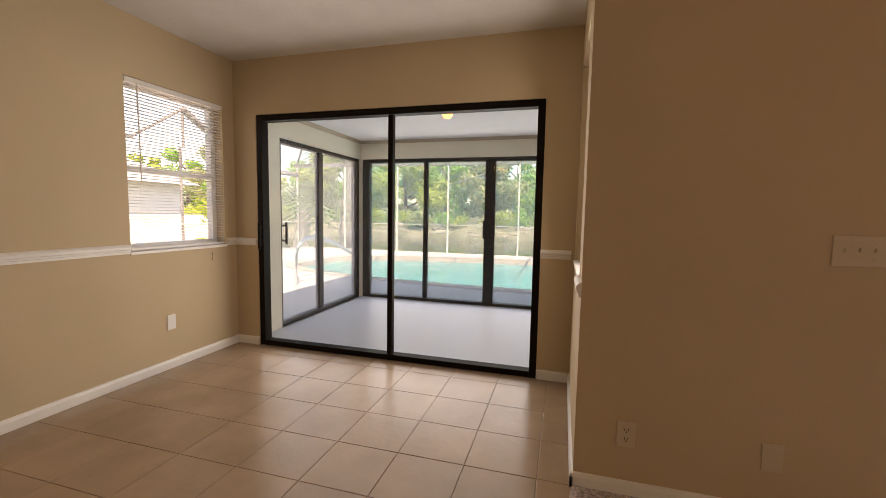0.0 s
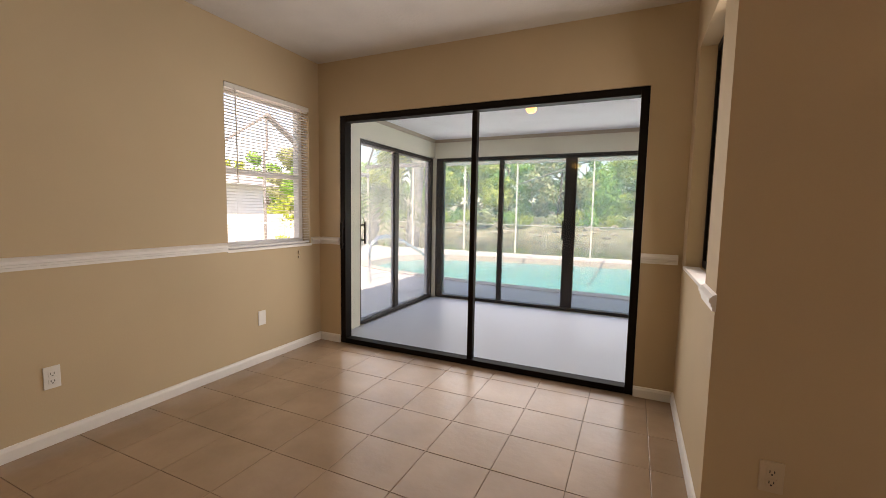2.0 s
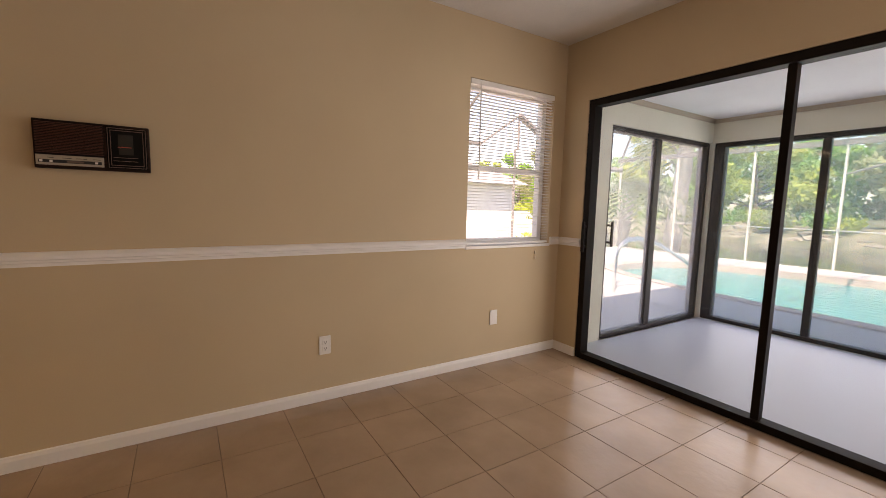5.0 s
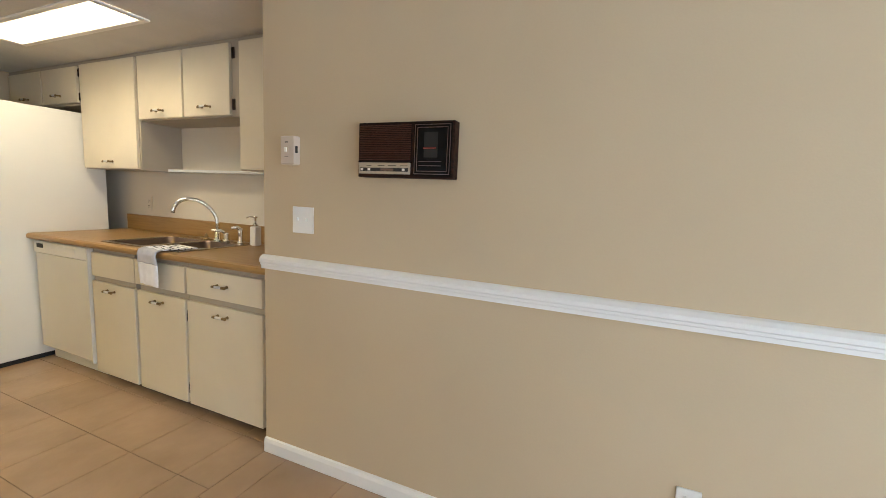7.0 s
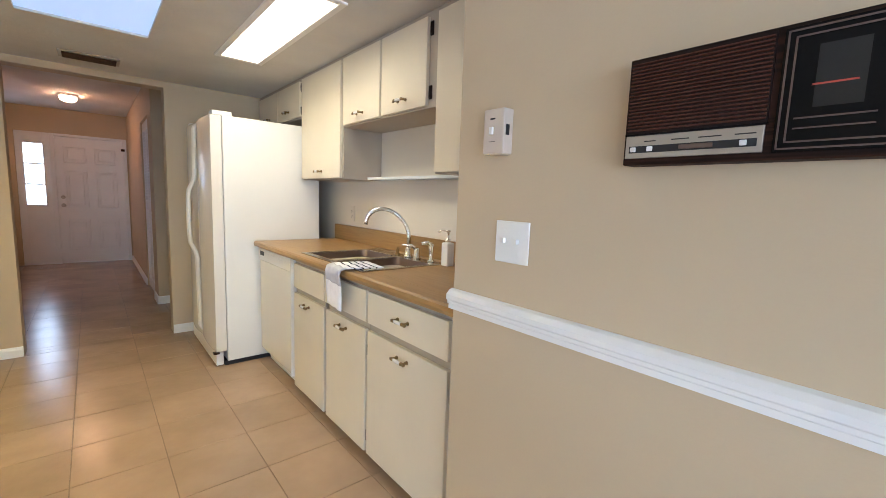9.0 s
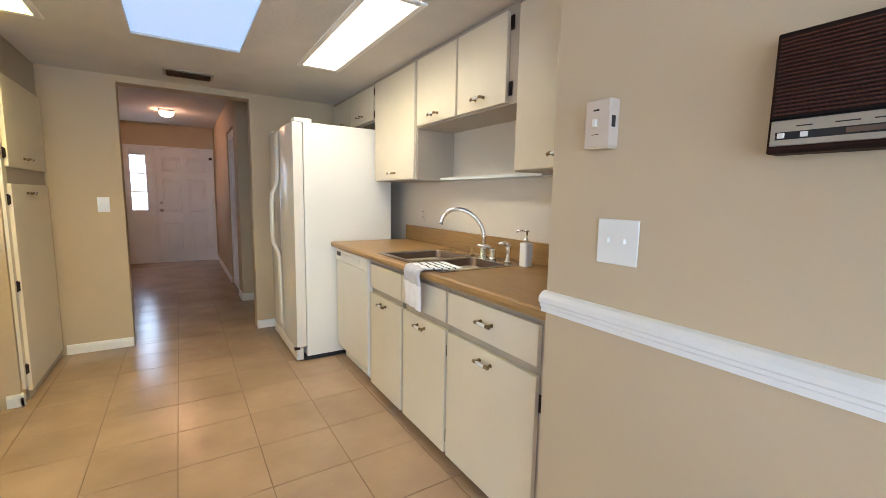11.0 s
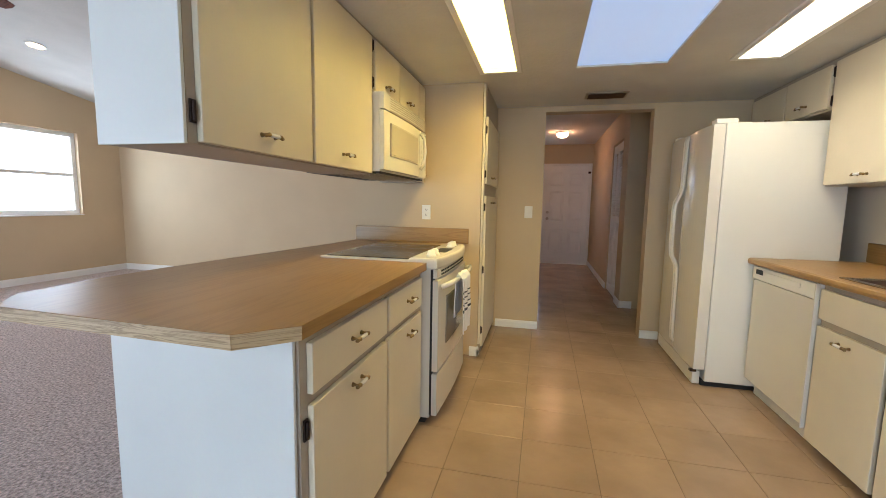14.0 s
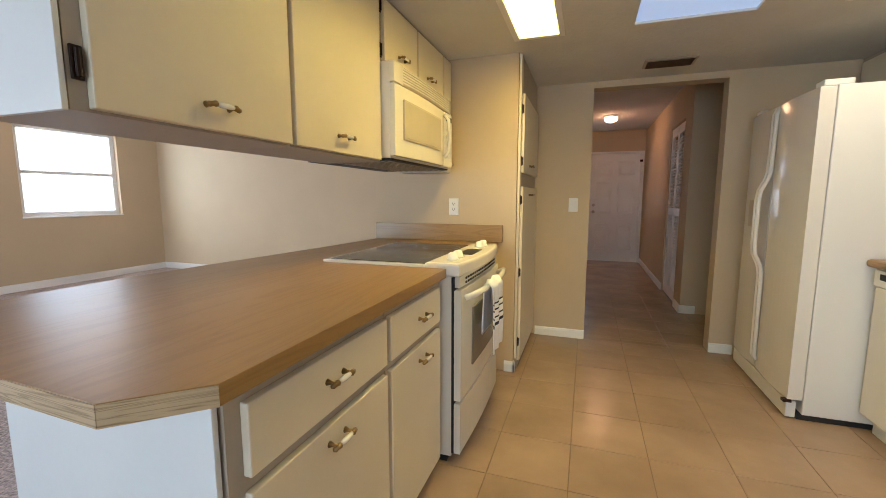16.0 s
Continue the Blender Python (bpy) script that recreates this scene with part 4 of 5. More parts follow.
for k in range(20):
    z = 1.41 + k * 0.0066
    part("rib", swept([(IX + 0.05, z), (IX + 0.0535, z + 0.0008), (IX + 0.0535, z + 0.0028), (IX + 0.05, z + 0.0036)], "y", IY0 + 0.008, 0.33), surface("rib_brown", (0.085, 0.028, 0.014), 0.5, var=0.1, spec=0.3) if k == 0 else bpy.data.materials["rib_brown"], sp)
cb = part("control_bar", box(IX + 0.046, IX + 0.051, IY0 + 0.006, 0.33, 1.358, 1.401, bevel=0.001), surface("satin_champagne_metal", (0.45, 0.41, 0.34), 0.35, metal=0.7, var=0.06), I, "satin silver control bar")
part("ledge", box(IX + 0.046, IX + 0.0525, IY0 + 0.004, 0.334, 1.4015, 1.4045), DIALBLACK, I)
for k, (w, y) in enumerate(((0.022, 0.14), (0.03, 0.19), (0.036, 0.235), (0.03, 0.29))):
    part("lettering", box(IX + 0.051, IX + 0.0513, y, y + w, 1.3885, 1.3905), DARK, cb)
part("slot", box(IX + 0.051, IX + 0.0525, IY0 + 0.014, 0.322, 1.368, 1.381), DARK, cb)
for y in (0.121, 0.153, 0.304):
    part("button", box(IX + 0.0525, IX + 0.057, y - 0.005, y + 0.005, 1.37, 1.379, bevel=0.001), PLASTIC, cb)
part("button", box(IX + 0.0525, IX + 0.056, 0.205, 0.26, 1.3705, 1.3785, bevel=0.001), STEEL, cb)
dl = part("dial_panel", box(IX + 0.046, IX + 0.051, 0.342, IY1 - 0.008, 1.356, IZ1 - 0.008, bevel=0.001), DIALBLACK, I, "glossy black dial panel")
for inset in (0.004, 0.014):
    y0, y1, z0, z1 = 0.342 + inset, IY1 - 0.008 - inset, 1.356 + inset, IZ1 - 0.008 - inset
    bm = bmesh.new()
    for s in ((y0, y1, z0, z0 + 0.0025), (y0, y1, z1 - 0.0025, z1), (y0, y0 + 0.0025, z0, z1), (y1 - 0.0025, y1, z0, z1)):
        box(IX + 0.0505, IX + 0.0522, *s, bm=bm)
    part("outline", bm, STEEL, dl)
part("dial_window", box(IX + 0.0505, IX + 0.0525, 0.385, 0.44, 1.42, 1.51), surface("smoked_dial_glass", (0.025, 0.024, 0.022), 0.2, var=0.1, spec=0.3), dl, "smoked dial window")
part("dial_line", box(IX + 0.0525, IX + 0.0535, 0.382, 0.432, 1.452, 1.4545), surface("red_needle", (0.45, 0.06, 0.03), 0.4), dl)
part("dial_line", box(IX + 0.0505, IX + 0.0525, 0.365, 0.455, 1.405, 1.4072), STEEL, dl)
part("dial_line", box(IX + 0.0505, IX + 0.0525, 0.365, 0.455, 1.39, 1.392), STEEL, dl)

# ---- nook window with its blind ----
def sash_window(name, x, out, y0, y1, z0, z1, meet, label, frame=0.045, depth=0.06, glazing=PANE):
    """A white double-hung window in an opening of a wall across x."""
    w = thing(name, (x, (y0 + y1) / 2, z0), label, "window", kind="structure")
    lo, hi = sorted((x, x + out * depth))
    for s in ((y0, y1, z0, z0 + frame), (y0, y1, z1 - frame, z1), (y0, y0 + frame, z0 + frame, z1 - frame), (y1 - frame, y1, z0 + frame, z1 - frame)):
        part("window_frame", box(lo, hi, *s, bevel=0.003), TRIM, w)
    part("meeting_rail", box(lo + 0.006, hi - 0.006, y0 + frame, y1 - frame, meet - 0.022, meet + 0.022, bevel=0.003), TRIM, w)
    for a, b in ((z0 + frame, meet - 0.022), (meet + 0.022, z1 - frame)):
        p = part("pane", box((lo + hi) / 2 - 0.002, (lo + hi) / 2 + 0.002, y0 + frame, y1 - frame, a, b), glazing, w)
        p.visible_shadow = False
    return w


sash_window("window_1", NX - 0.085, -1, 2.374, 3.21, 0.928, 2.123, 1.51, "white double-hung window behind a raised-slat blind")
tagged(part("window_sill", box(NX - 0.085, NX + 0.014, 2.362, 3.222, 0.905, 0.9265, bevel=0.003), TRIM), "white window sill", "sill", kind="structure")
B = thing("window_blind", (NX, 2.79, 0.94), "white venetian blind lowered with open slats and a tilt wand", "blind")
part("head_rail", box(NX - 0.032, NX + 0.004, 2.376, 3.208, 2.085, 2.121, bevel=0.003), PLASTIC, B)
slat = None
for k in range(50):
    z = 2.073 - k * 0.0225
    if slat is None:
        tilt = radians(6)
        pts = []
        for u in (-1, -0.5, 0, 0.5, 1):
            pts.append((u * 0.0125 * math.cos(tilt), u * 0.0125 * math.sin(tilt) + 0.0014 * (1 - u * u)))
        prof = pts + [(a, b - 0.0008) for a, b in pts[::-1]]
        slat = part("slat", swept(prof, "y", -0.412, 0.412), SLAT, None)
        mesh = slat.data
        slat.parent = B
    else:
        slat = new("slat", mesh)
        slat.parent = B
    slat.location = (-0.014, 0.0, z - 0.94)
part("bottom_rail", box(NX - 0.026, NX - 0.002, 2.378, 3.206, 0.934, 0.95, bevel=0.003), PLASTIC, B)
for y in (2.47, 2.79, 3.11):
    part("ladder_cord", tube([(NX - 0.0145, y, 0.945), (NX - 0.0145, y, 2.09)], 0.001, None, 5), PLASTIC, B)
part("tilt_wand", tube([(NX + 0.008, 2.46, 2.1), (NX + 0.012, 2.462, 1.42)], 0.0045, None, 8), PLASTIC, B, "clear plastic tilt wand")
part("cleat", box(NX + 0.0005, NX + 0.012, 3.06, 3.075, 0.84, 0.87, bevel=0.002), IVORY, B)
part("cleat", box(NX + 0.0005, NX + 0.012, 3.06, 3.075, 0.8, 0.825, bevel=0.002), IVORY, B)

# the inside window in the nook's east wall
W = thing("window_2", (NE + 0.1, 2.77, 0.93), "dark bronze framed window with grey tinted glass", "window", kind="structure")
for s in ((2.387, 3.158, 0.932, 0.972), (2.387, 3.158, 2.158, 2.198), (2.387, 2.412, 0.972, 2.158), (3.133, 3.158, 0.972, 2.158), (2.76, 2.79, 0.972, 2.158)):
    part("window_frame", box(NE + 0.085, NE + 0.115, *s, bevel=0.002), BRONZE, W)
for a, b in ((2.412, 2.76), (2.79, 3.133)):
    part("pane", box(NE + 0.093, NE + 0.097, a, b, 0.972, 2.158), PANE, W).visible_shadow = False
tagged(part("window_sill", box(NE - 0.012, NE + 0.075, 2.386, 3.159, 0.912, 0.9305, bevel=0.003), TRIM), "white painted sill under the inside window", "sill", kind="structure")
part("latch", box(NE + 0.07, NE + 0.085, 2.5, 2.515, 1.3, 1.37, bevel=0.002), PLASTIC, W, "white latch")


# ---- sliding doors ----
def slider(name, axis, at, a, b, z0, z1, stiles, material, label, glazing=PANE, jamb=0.055, deep=0.1, stile=0.045, head=0.06, handles=(), sill=0.05):
    """A sliding glass door in a wall across an axis; stiles: centres and widths of the uprights between the panes."""
    d = thing(name, ((at, (a + b) / 2, z0) if axis == "x" else ((a + b) / 2, at, z0)), label, "sliding door", kind="structure")

    def bar(n, p, q, lo, hi, t, m=material, bev=0.003, par=d, off=0.0, lab=""):
        s = (at + off - t / 2, at + off + t / 2, p, q) if axis == "x" else (p, q, at + off - t / 2, at + off + t / 2)
        return part(n, box(*s, lo, hi, bevel=bev), m, par, lab)

    bar("jamb", a, a + jamb, z0, z1, deep)
    bar("jamb", b - jamb, b, z0, z1, deep)
    bar("head", a + jamb, b - jamb, z1 - head, z1, deep)
    bar("sill", a + jamb, b - jamb, z0, z0 + sill, deep)
    cuts = [a + jamb]
    for c, w in stiles:
        bar("stile", c - w / 2, c + w / 2, z0 + sill, z1 - head, deep * 0.6)
        cuts += [c - w / 2, c + w / 2]
    cuts.append(b - jamb)
    for p, q in zip(cuts[::2], cuts[1::2]):
        g = bar("pane", p, q, z0 + sill, z1 - head, 0.006, glazing, 0.0)
        g.visible_shadow = False
    for c, z, off in handles:
        h = bar("handle", c - 0.012, c + 0.012, z - 0.12, z + 0.12, 0.018, material, 0.004, d, off)
        bar("handle_foot", c - 0.008, c + 0.008, z + 0.07, z + 0.09, abs(off) + 0.01, material, 0.0, d, off / 2)
        bar("handle_foot", c - 0.008, c + 0.008, z - 0.09, z - 0.07, abs(off) + 0.01, material, 0.0, d, off / 2)
    return d


slider("door_1", "y", NY + 0.05, -2.36, 0.123, 0.0, 2.063, [(-1.086, 0.042)], BRONZE, "closed sliding glass door with dark bronze frame", jamb=0.052, deep=0.09, head=0.052, sill=0.045, handles=[(-2.325, 1.0, -0.075)])

# ---- hallway ----
E_ = thing("door_2", (-1.75, -8.48, 0), "closed white six-panel front door with brass knob", "door", kind="structure")
part("slab", box(-2.1775, -1.3225, -8.56, -8.52, 0.002, 2.0215), TRIM, E_)
for x0, x1 in ((-2.08, -1.8), (-1.7, -1.42)):
    for z0, z1 in ((0.22, 0.72), (0.9, 1.5), (1.62, 1.88)):
        bm = bmesh.new()
        for s in ((x0, x1, z0, z0 + 0.02), (x0, x1, z1 - 0.02, z1), (x0, x0 + 0.02, z0 + 0.02, z1 - 0.02), (x1 - 0.02, x1, z0 + 0.02, z1 - 0.02)):
            box(s[0], s[1], -8.5195, -8.504, s[2], s[3], bm=bm, bevel=0.005)
        box(x0 + 0.05, x1 - 0.05, -8.5195, -8.506, z0 + 0.05, z1 - 0.05, bm=bm, bevel=0.008)
        part("panel", bm, TRIM, E_)
KNOB = surface("satin_nickel", (0.55, 0.5, 0.43), 0.3, metal=1.0, var=0.05)
part("knob", lathe([(0.03, 0), (0.03, 0.006), (0.012, 0.01), (0.012, 0.03), (0.028, 0.042), (0.028, 0.056), (0.015, 0.064)], (-1.385, -8.519, 0.94), axis="y"), KNOB, E_, smooth=True)
part("deadbolt", lathe([(0.028, 0), (0.028, 0.012), (0.02, 0.016)], (-1.385, -8.519, 1.07), axis="y"), KNOB, E_, smooth=True)
for s in ((-2.225, -2.178, 0, 2.06), (-1.322, -1.272, 0, 2.06), (-2.178, -1.322, 2.022, 2.06)):
    part("door_casing", box(s[0], s[1], -8.6, -8.462, s[2], s[3], bevel=0.004), TRIM, E_)
part("closer", box(-2.2, -2.15, -8.46, -8.44, 1.86, 1.9, bevel=0.003), HINGE, E_)
SL = thing("window_3", (-1.08, -8.48, 0), "white sidelight with three bright frosted panes", "window", kind="structure")
GLOWPANE = glow("daylit_frosted_glass", (0.78, 0.9, 1.0), 1.2)
for s in ((-1.27, -1.185, 0, 2.06), (-0.97, -0.884, 0, 2.06), (-1.185, -0.97, 0, 0.95), (-1.185, -0.97, 1.885, 2.06), (-1.185, -0.97, 1.25, 1.275), (-1.185, -0.97, 1.565, 1.59)):
    part("window_frame", box(s[0], s[1], -8.59, -8.5, s[2], s[3], bevel=0.003), TRIM, SL)
for z0, z1 in ((0.95, 1.25), (1.275, 1.565), (1.59, 1.885)):
    part("pane", box(-1.185, -0.97, -8.56, -8.555, z0, z1), GLOWPANE, SL)
CD = thing("closet_door", (-2.27, -5.62, 0), "white louvred bifold closet door, closed", "door")
for y0, y1 in ((-6.01, -5.625), (-5.615, -5.23)):
    lf = part("leaf", box(-2.285, -2.255, y0, y0 + 0.05, 0.015, 2.05), TRIM, CD)
    part("stile", box(-2.285, -2.255, y1 - 0.05, y1, 0.015, 2.05), TRIM, lf)
    for z0, z1 in ((0.015, 0.13), (1.0, 1.09), (1.95, 2.05)):
        part("rail", box(-2.285, -2.255, y0 + 0.05, y1 - 0.05, z0, z1), TRIM, lf)
    for k in range(52):
        z = 0.15 + k * 0.034
        if 0.97 < z < 1.09 or z > 1.93:
            continue
        part("louvre", swept([(-2.257, z), (-2.283, z + 0.026), (-2.28, z + 0.031), (-2.254, z + 0.005)], "y", y0 + 0.05, y1 - 0.05), TRIM, lf)
HL = thing("hall_ceiling_light", (-1.56, -6.95, 2.44), "lit frosted glass flush-mount hallway ceiling light", "ceiling light")
part("base", lathe([(0.1, 0.0), (0.1, -0.02), (0.09, -0.03)], (-1.56, -6.95, 2.4395)), TRIM, HL)
part("shade", lathe([(0.085, -0.025), (0.09, -0.045), (0.08, -0.072), (0.045, -0.092), (0.01, -0.098)], (-1.56, -6.95, 2.4395)), glow("warm_frosted_shade", (1, 0.5, 0.24), 10), HL, "glowing frosted glass bowl", smooth=True)

# ---- living room ----
sash_window("window_4", 5.66, 1, -4.518, -3.302, 0.962, 2.173, 1.55, "white double-hung window, bright with daylight", frame=0.06, depth=0.07, glazing=WHITENEDPANE)
tagged(part("window_sill", box(5.588, 5.66, -4.53, -3.29, 0.945, 0.961, bevel=0.003), TRIM), "white window sill", "sill", kind="structure")
RZ = lambda y: 2.632 + 0.162 * (y + 5.15)
# the last one is unseen, added to warm the north wall
for x, y in ((4.4, -3.3), (2.1, -3.3), (2.0, 0.3)):
    RL = thing("recessed_light", (x, y, RZ(y)), "lit white recessed ceiling light in the sloped ceiling", "ceiling light", "recessed lights")
    tip = Matrix.Translation((x, y, RZ(y) - 0.001)) @ Matrix.Rotation(math.atan(0.162), 4, "X")
    bm = lathe([(0.1, 0.0), (0.1, -0.006), (0.075, -0.01), (0.075, -0.001)], (0, 0, 0))
    bmesh.ops.transform(bm, matrix=tip, verts=bm.verts)
    part("trim_ring", bm, TRIM, RL, smooth=True)
    bm = lathe([(0.072, -0.004), (0.05, -0.008), (0.01, -0.009)], (0, 0, 0))
    bmesh.ops.transform(bm, matrix=tip, verts=bm.verts)
    part("bulb", bm, glow("warm_bulb", (1, 0.58, 0.24), 22) if "warm_bulb" not in bpy.data.materials else bpy.data.materials["warm_bulb"], RL, "glowing bulb face")
FN = thing("ceiling_fan", (2.95, -1.7, 2.76), "brown wooden five-blade ceiling fan on a short rod", "ceiling fan")
part("rod", tube([(2.95, -1.7, 2.86), (2.95, -1.7, RZ(-1.7))], 0.015), TRIM, FN)
part("motor", lathe([(0.03, -0.02), (0.09, 0.0), (0.11, 0.04), (0.1, 0.09), (0.04, 0.12)], (2.95, -1.7, 2.75)), TRIM, FN, smooth=True)
BLADE = wood("mahogany_blade", (0.08, 0.022, 0.012), (0.17, 0.05, 0.025), 0.6, along="X")
BLADE.node_tree.nodes["Principled BSDF"].inputs["Specular IOR Level"].default_value = 0.1
for k in range(5):
    a = radians(-80 + 72 * k)
    bm = prism([(0.12, -0.04), (0.2, -0.055), (0.5, -0.065), (0.57, -0.045), (0.585, 0), (0.57, 0.045), (0.5, 0.065), (0.2, 0.055), (0.12, 0.04)], 0, 0.008, bevel=0.002)
    bmesh.ops.transform(bm, matrix=Matrix.Translation((2.95, -1.7, 2.77)) @ Matrix.Rotation(a, 4, "Z") @ Matrix.Rotation(radians(-13), 4, "X"), verts=bm.verts)
    part("blade", bm, BLADE, FN)

# ---- lanai ----
slab("lanai_floor", (-2.66, 5.6, NY + 0.16, 5.72, -0.2, -0.02), LANAIFLOOR, "pale grey coated lanai floor", "floor")
slab("lanai_floor_side", (NE + 0.15, 5.6, 2.27, NY + 0.16, -0.2, -0.02), LANAIFLOOR, "pale grey coated lanai floor", "floor")
# the part beyond y 5.86 is an added, unseen overhang shading the near deck
slab("lanai_ceiling", (-2.95, 6.3, NY + 0.16, 6.4, 2.24, 2.5), LANAICEIL, "white lanai ceiling", "ceiling")
slab("lanai_ceiling_side", (NE + 0.15, 6.3, 2.27, NY + 0.16, 2.24, 2.5), LANAICEIL, "white lanai ceiling", "ceiling")
wall("lanai_wall_west", "x", -2.57, -2.72, NY + 0.16, 5.86, -0.2, 2.24, LANAIWALL, [(3.93, 5.72, -0.02, 1.985)], "cream white lanai wall above the glass")
wall("lanai_wall_north", "y", 5.72, 5.86, -2.57, 5.6, -0.2, 2.24, LANAIWALL, [(-2.55, 5.4, -0.02, 1.985)], "cream white lanai wall above the glass")
wall("lanai_wall_east", "x", 5.6, 5.75, 2.27, 5.86, -0.2, 2.24, LANAIWALL, label="cream white lanai end wall")
tagged(part("lanai_crown", swept([(5.72, 2.2), (5.705, 2.2), (5.695, 2.225), (5.68, 2.239), (5.72, 2.239)], "x", -2.57, 5.6), FRAME), "grey trim under the lanai ceiling", "trim", kind="structure")
tagged(part("lanai_crown", swept([(-2.57, 2.2), (-2.555, 2.2), (-2.545, 2.225), (-2.53, 2.239), (-2.57, 2.239)], "y", NY + 0.16, 5.68), FRAME), "grey trim under the lanai ceiling", "trim", kind="structure")
slider("door_3", "x", -2.64, 3.93, 5.7, -0.02, 1.985, [(4.75, 0.09)], LANAIFRAME, "closed grey-framed sliding glass door to the pool deck", jamb=0.045, deep=0.1, head=0.045, sill=0.04, glazing=VEILPANE, handles=[(4.02, 0.99, 0.07)])
slider("door_4", "y", 5.79, -2.56, 5.4, -0.02, 1.985, [(-1.59, 0.06), (-0.68, 0.14), (0.24, 0.06), (1.2, 0.14), (2.15, 0.06), (3.1, 0.14), (4.2, 0.06)], LANAIFRAME, "row of closed grey-framed sliding glass doors facing the pool", jamb=0.11, deep=0.1, head=0.05, sill=0.04, glazing=VEILPANE,
       handles=[(-0.75, 1.02, -0.07), (-0.61, 1.02, -0.07)])
LB = thing("lanai_ceiling_light", (-0.82, 4.09, 2.24), "lit warm glass ceiling light in the lanai", "ceiling light")
part("base", lathe([(0.06, 0), (0.06, -0.015), (0.045, -0.025)], (-0.82, 4.09, 2.2395)), TRIM, LB, smooth=True)
part("bulb", lathe([(0.02, -0.025), (0.045, -0.05), (0.05, -0.08), (0.035, -0.105), (0.01, -0.115)], (-0.82, 4.09, 2.2395)), glow("amber_bulb", (1, 0.42, 0.1), 1.1), LB, "glowing amber bulb", smooth=True)

# ---- pool, deck, cage ----
DECK = surface("sunlit_pool_deck", (0.5, 0.48, 0.47), 0.8, var=0.08, coarse=1.5, fine=50, bump=0.3)
COPING = surface("pinkish_coping", (0.5, 0.38, 0.33), 0.8, var=0.12, coarse=4, fine=40, bump=0.4)
POOL = surface("aqua_pool_plaster", (0.2, 0.62, 0.62), 0.6, var=0.06, coarse=1, fine=20)
WATER = bpy.data.materials.new("pool_water")
WATER.use_nodes = True
wt = WATER.node_tree
wt.nodes["Principled BSDF"].inputs["Base Color"].default_value = (0.03, 0.34, 0.34, 1)
wt.nodes["Principled BSDF"].inputs["Roughness"].default_value = 0.06
wnz, wbp, wmp, wgeo = wt.nodes.new("ShaderNodeTexNoise"), wt.nodes.new("ShaderNodeBump"), wt.nodes.new("ShaderNodeMapping"), wt.nodes.new("ShaderNodeNewGeometry")
wnz.inputs["Scale"].default_value, wnz.inputs["Detail"].default_value = 3.5, 4
wmp.inputs["Scale"].default_value = (0.6, 2.2, 1)
wbp.inputs["Strength"].default_value, wbp.inputs["Distance"].default_value = 0.35, 0.06
wt.links.new(wgeo.outputs["Position"], wmp.inputs[0])
wt.links.new(wmp.outputs[0], wnz.inputs["Vector"])
wt.links.new(wnz.outputs[0], wbp.inputs["Height"])
wt.links.new(wbp.outputs[0], wt.nodes["Principled BSDF"].inputs["Normal"])


def smooth_outline(n=64):
    """The pool's plan: a long round-ended basin."""
    pts = []
    for k in range(n):
        a = 2 * math.pi * k / n
        c, s = math.cos(a), math.sin(a)
        pts.append((0.6 + 6.6 * math.copysign(abs(c) ** 0.55, c), 9.75 + 2.35 * math.copysign(abs(s) ** 0.6, s) + 0.25 * math.sin(a * 2)))
    return pts


basin = smooth_outline()


def ring_sheet(inner, outer, z, bm):
    a = [bm.verts.new((x, y, z)) for x, y in inner]
    b = [bm.verts.new((x, y, z)) for x, y in outer]
    for k in range(len(a)):
        bm.faces.new((a[k], b[k], b[(k + 1) % len(a)], a[(k + 1) % len(a)]))
    return a, b


def towards(pts, d):
    cx, cy = 0.6, 9.75
    return [(x + d * (x - cx) / math.hypot(x - cx, y - cy), y + d * (y - cy) / math.hypot(x - cx, y - cy)) for x, y in pts]


def frame_pts(x0, x1, y0, y1, pts):
    """Points on a rectangle, one along each ray from the pool's middle."""
    out = []
    for x, y in pts:
        dx, dy = x - 0.6, y - 9.75
        s = min(((x1 - 0.6) if dx > 0 else (x0 - 0.6)) / dx if abs(dx) > 1e-6 else 1e9, ((y1 - 9.75) if dy > 0 else (y0 - 9.75)) / dy if abs(dy) > 1e-6 else 1e9)
        out.append((0.6 + dx * s, 9.75 + dy * s))
    return out


bm = bmesh.new()
ring_sheet(towards(basin, 0.3), frame_pts(-9.0, 10, 5.86, 13.3, basin), -0.08, bm)
tagged(part("pool_deck", bm, DECK), "pale sunlit concrete pool deck", "pavement", kind="structure")
slab("side_deck", (-9.0, -2.72, -3.0, 5.86, -0.3, -0.08), DECK, "pale concrete side deck", "pavement")
bm = bmesh.new()
a, b = ring_sheet(towards(basin, -0.02), towards(basin, 0.3), -0.055, bm)
for top, z in ((a, -0.3), (b, -0.09)):
    low = [bm.verts.new((v.co.x, v.co.y, z)) for v in top]
    for k in range(len(top)):
        bm.faces.new((top[k], top[(k + 1) % len(top)], low[(k + 1) % len(top)], low[k]))
tagged(part("pool_coping", bm, COPING), "pinkish stone pool coping", "trim", kind="structure")
bm = bmesh.new()
bm.faces.new([bm.verts.new((x, y, -0.2)) for x, y in basin])
tagged(part("pool_water", bm, WATER), "rippled turquoise pool water", "water", kind="structure")

HR = thing("pool_handrail", (-4.0, 6.9, -0.08), "bent chrome handrail at the pool steps", "handrail")
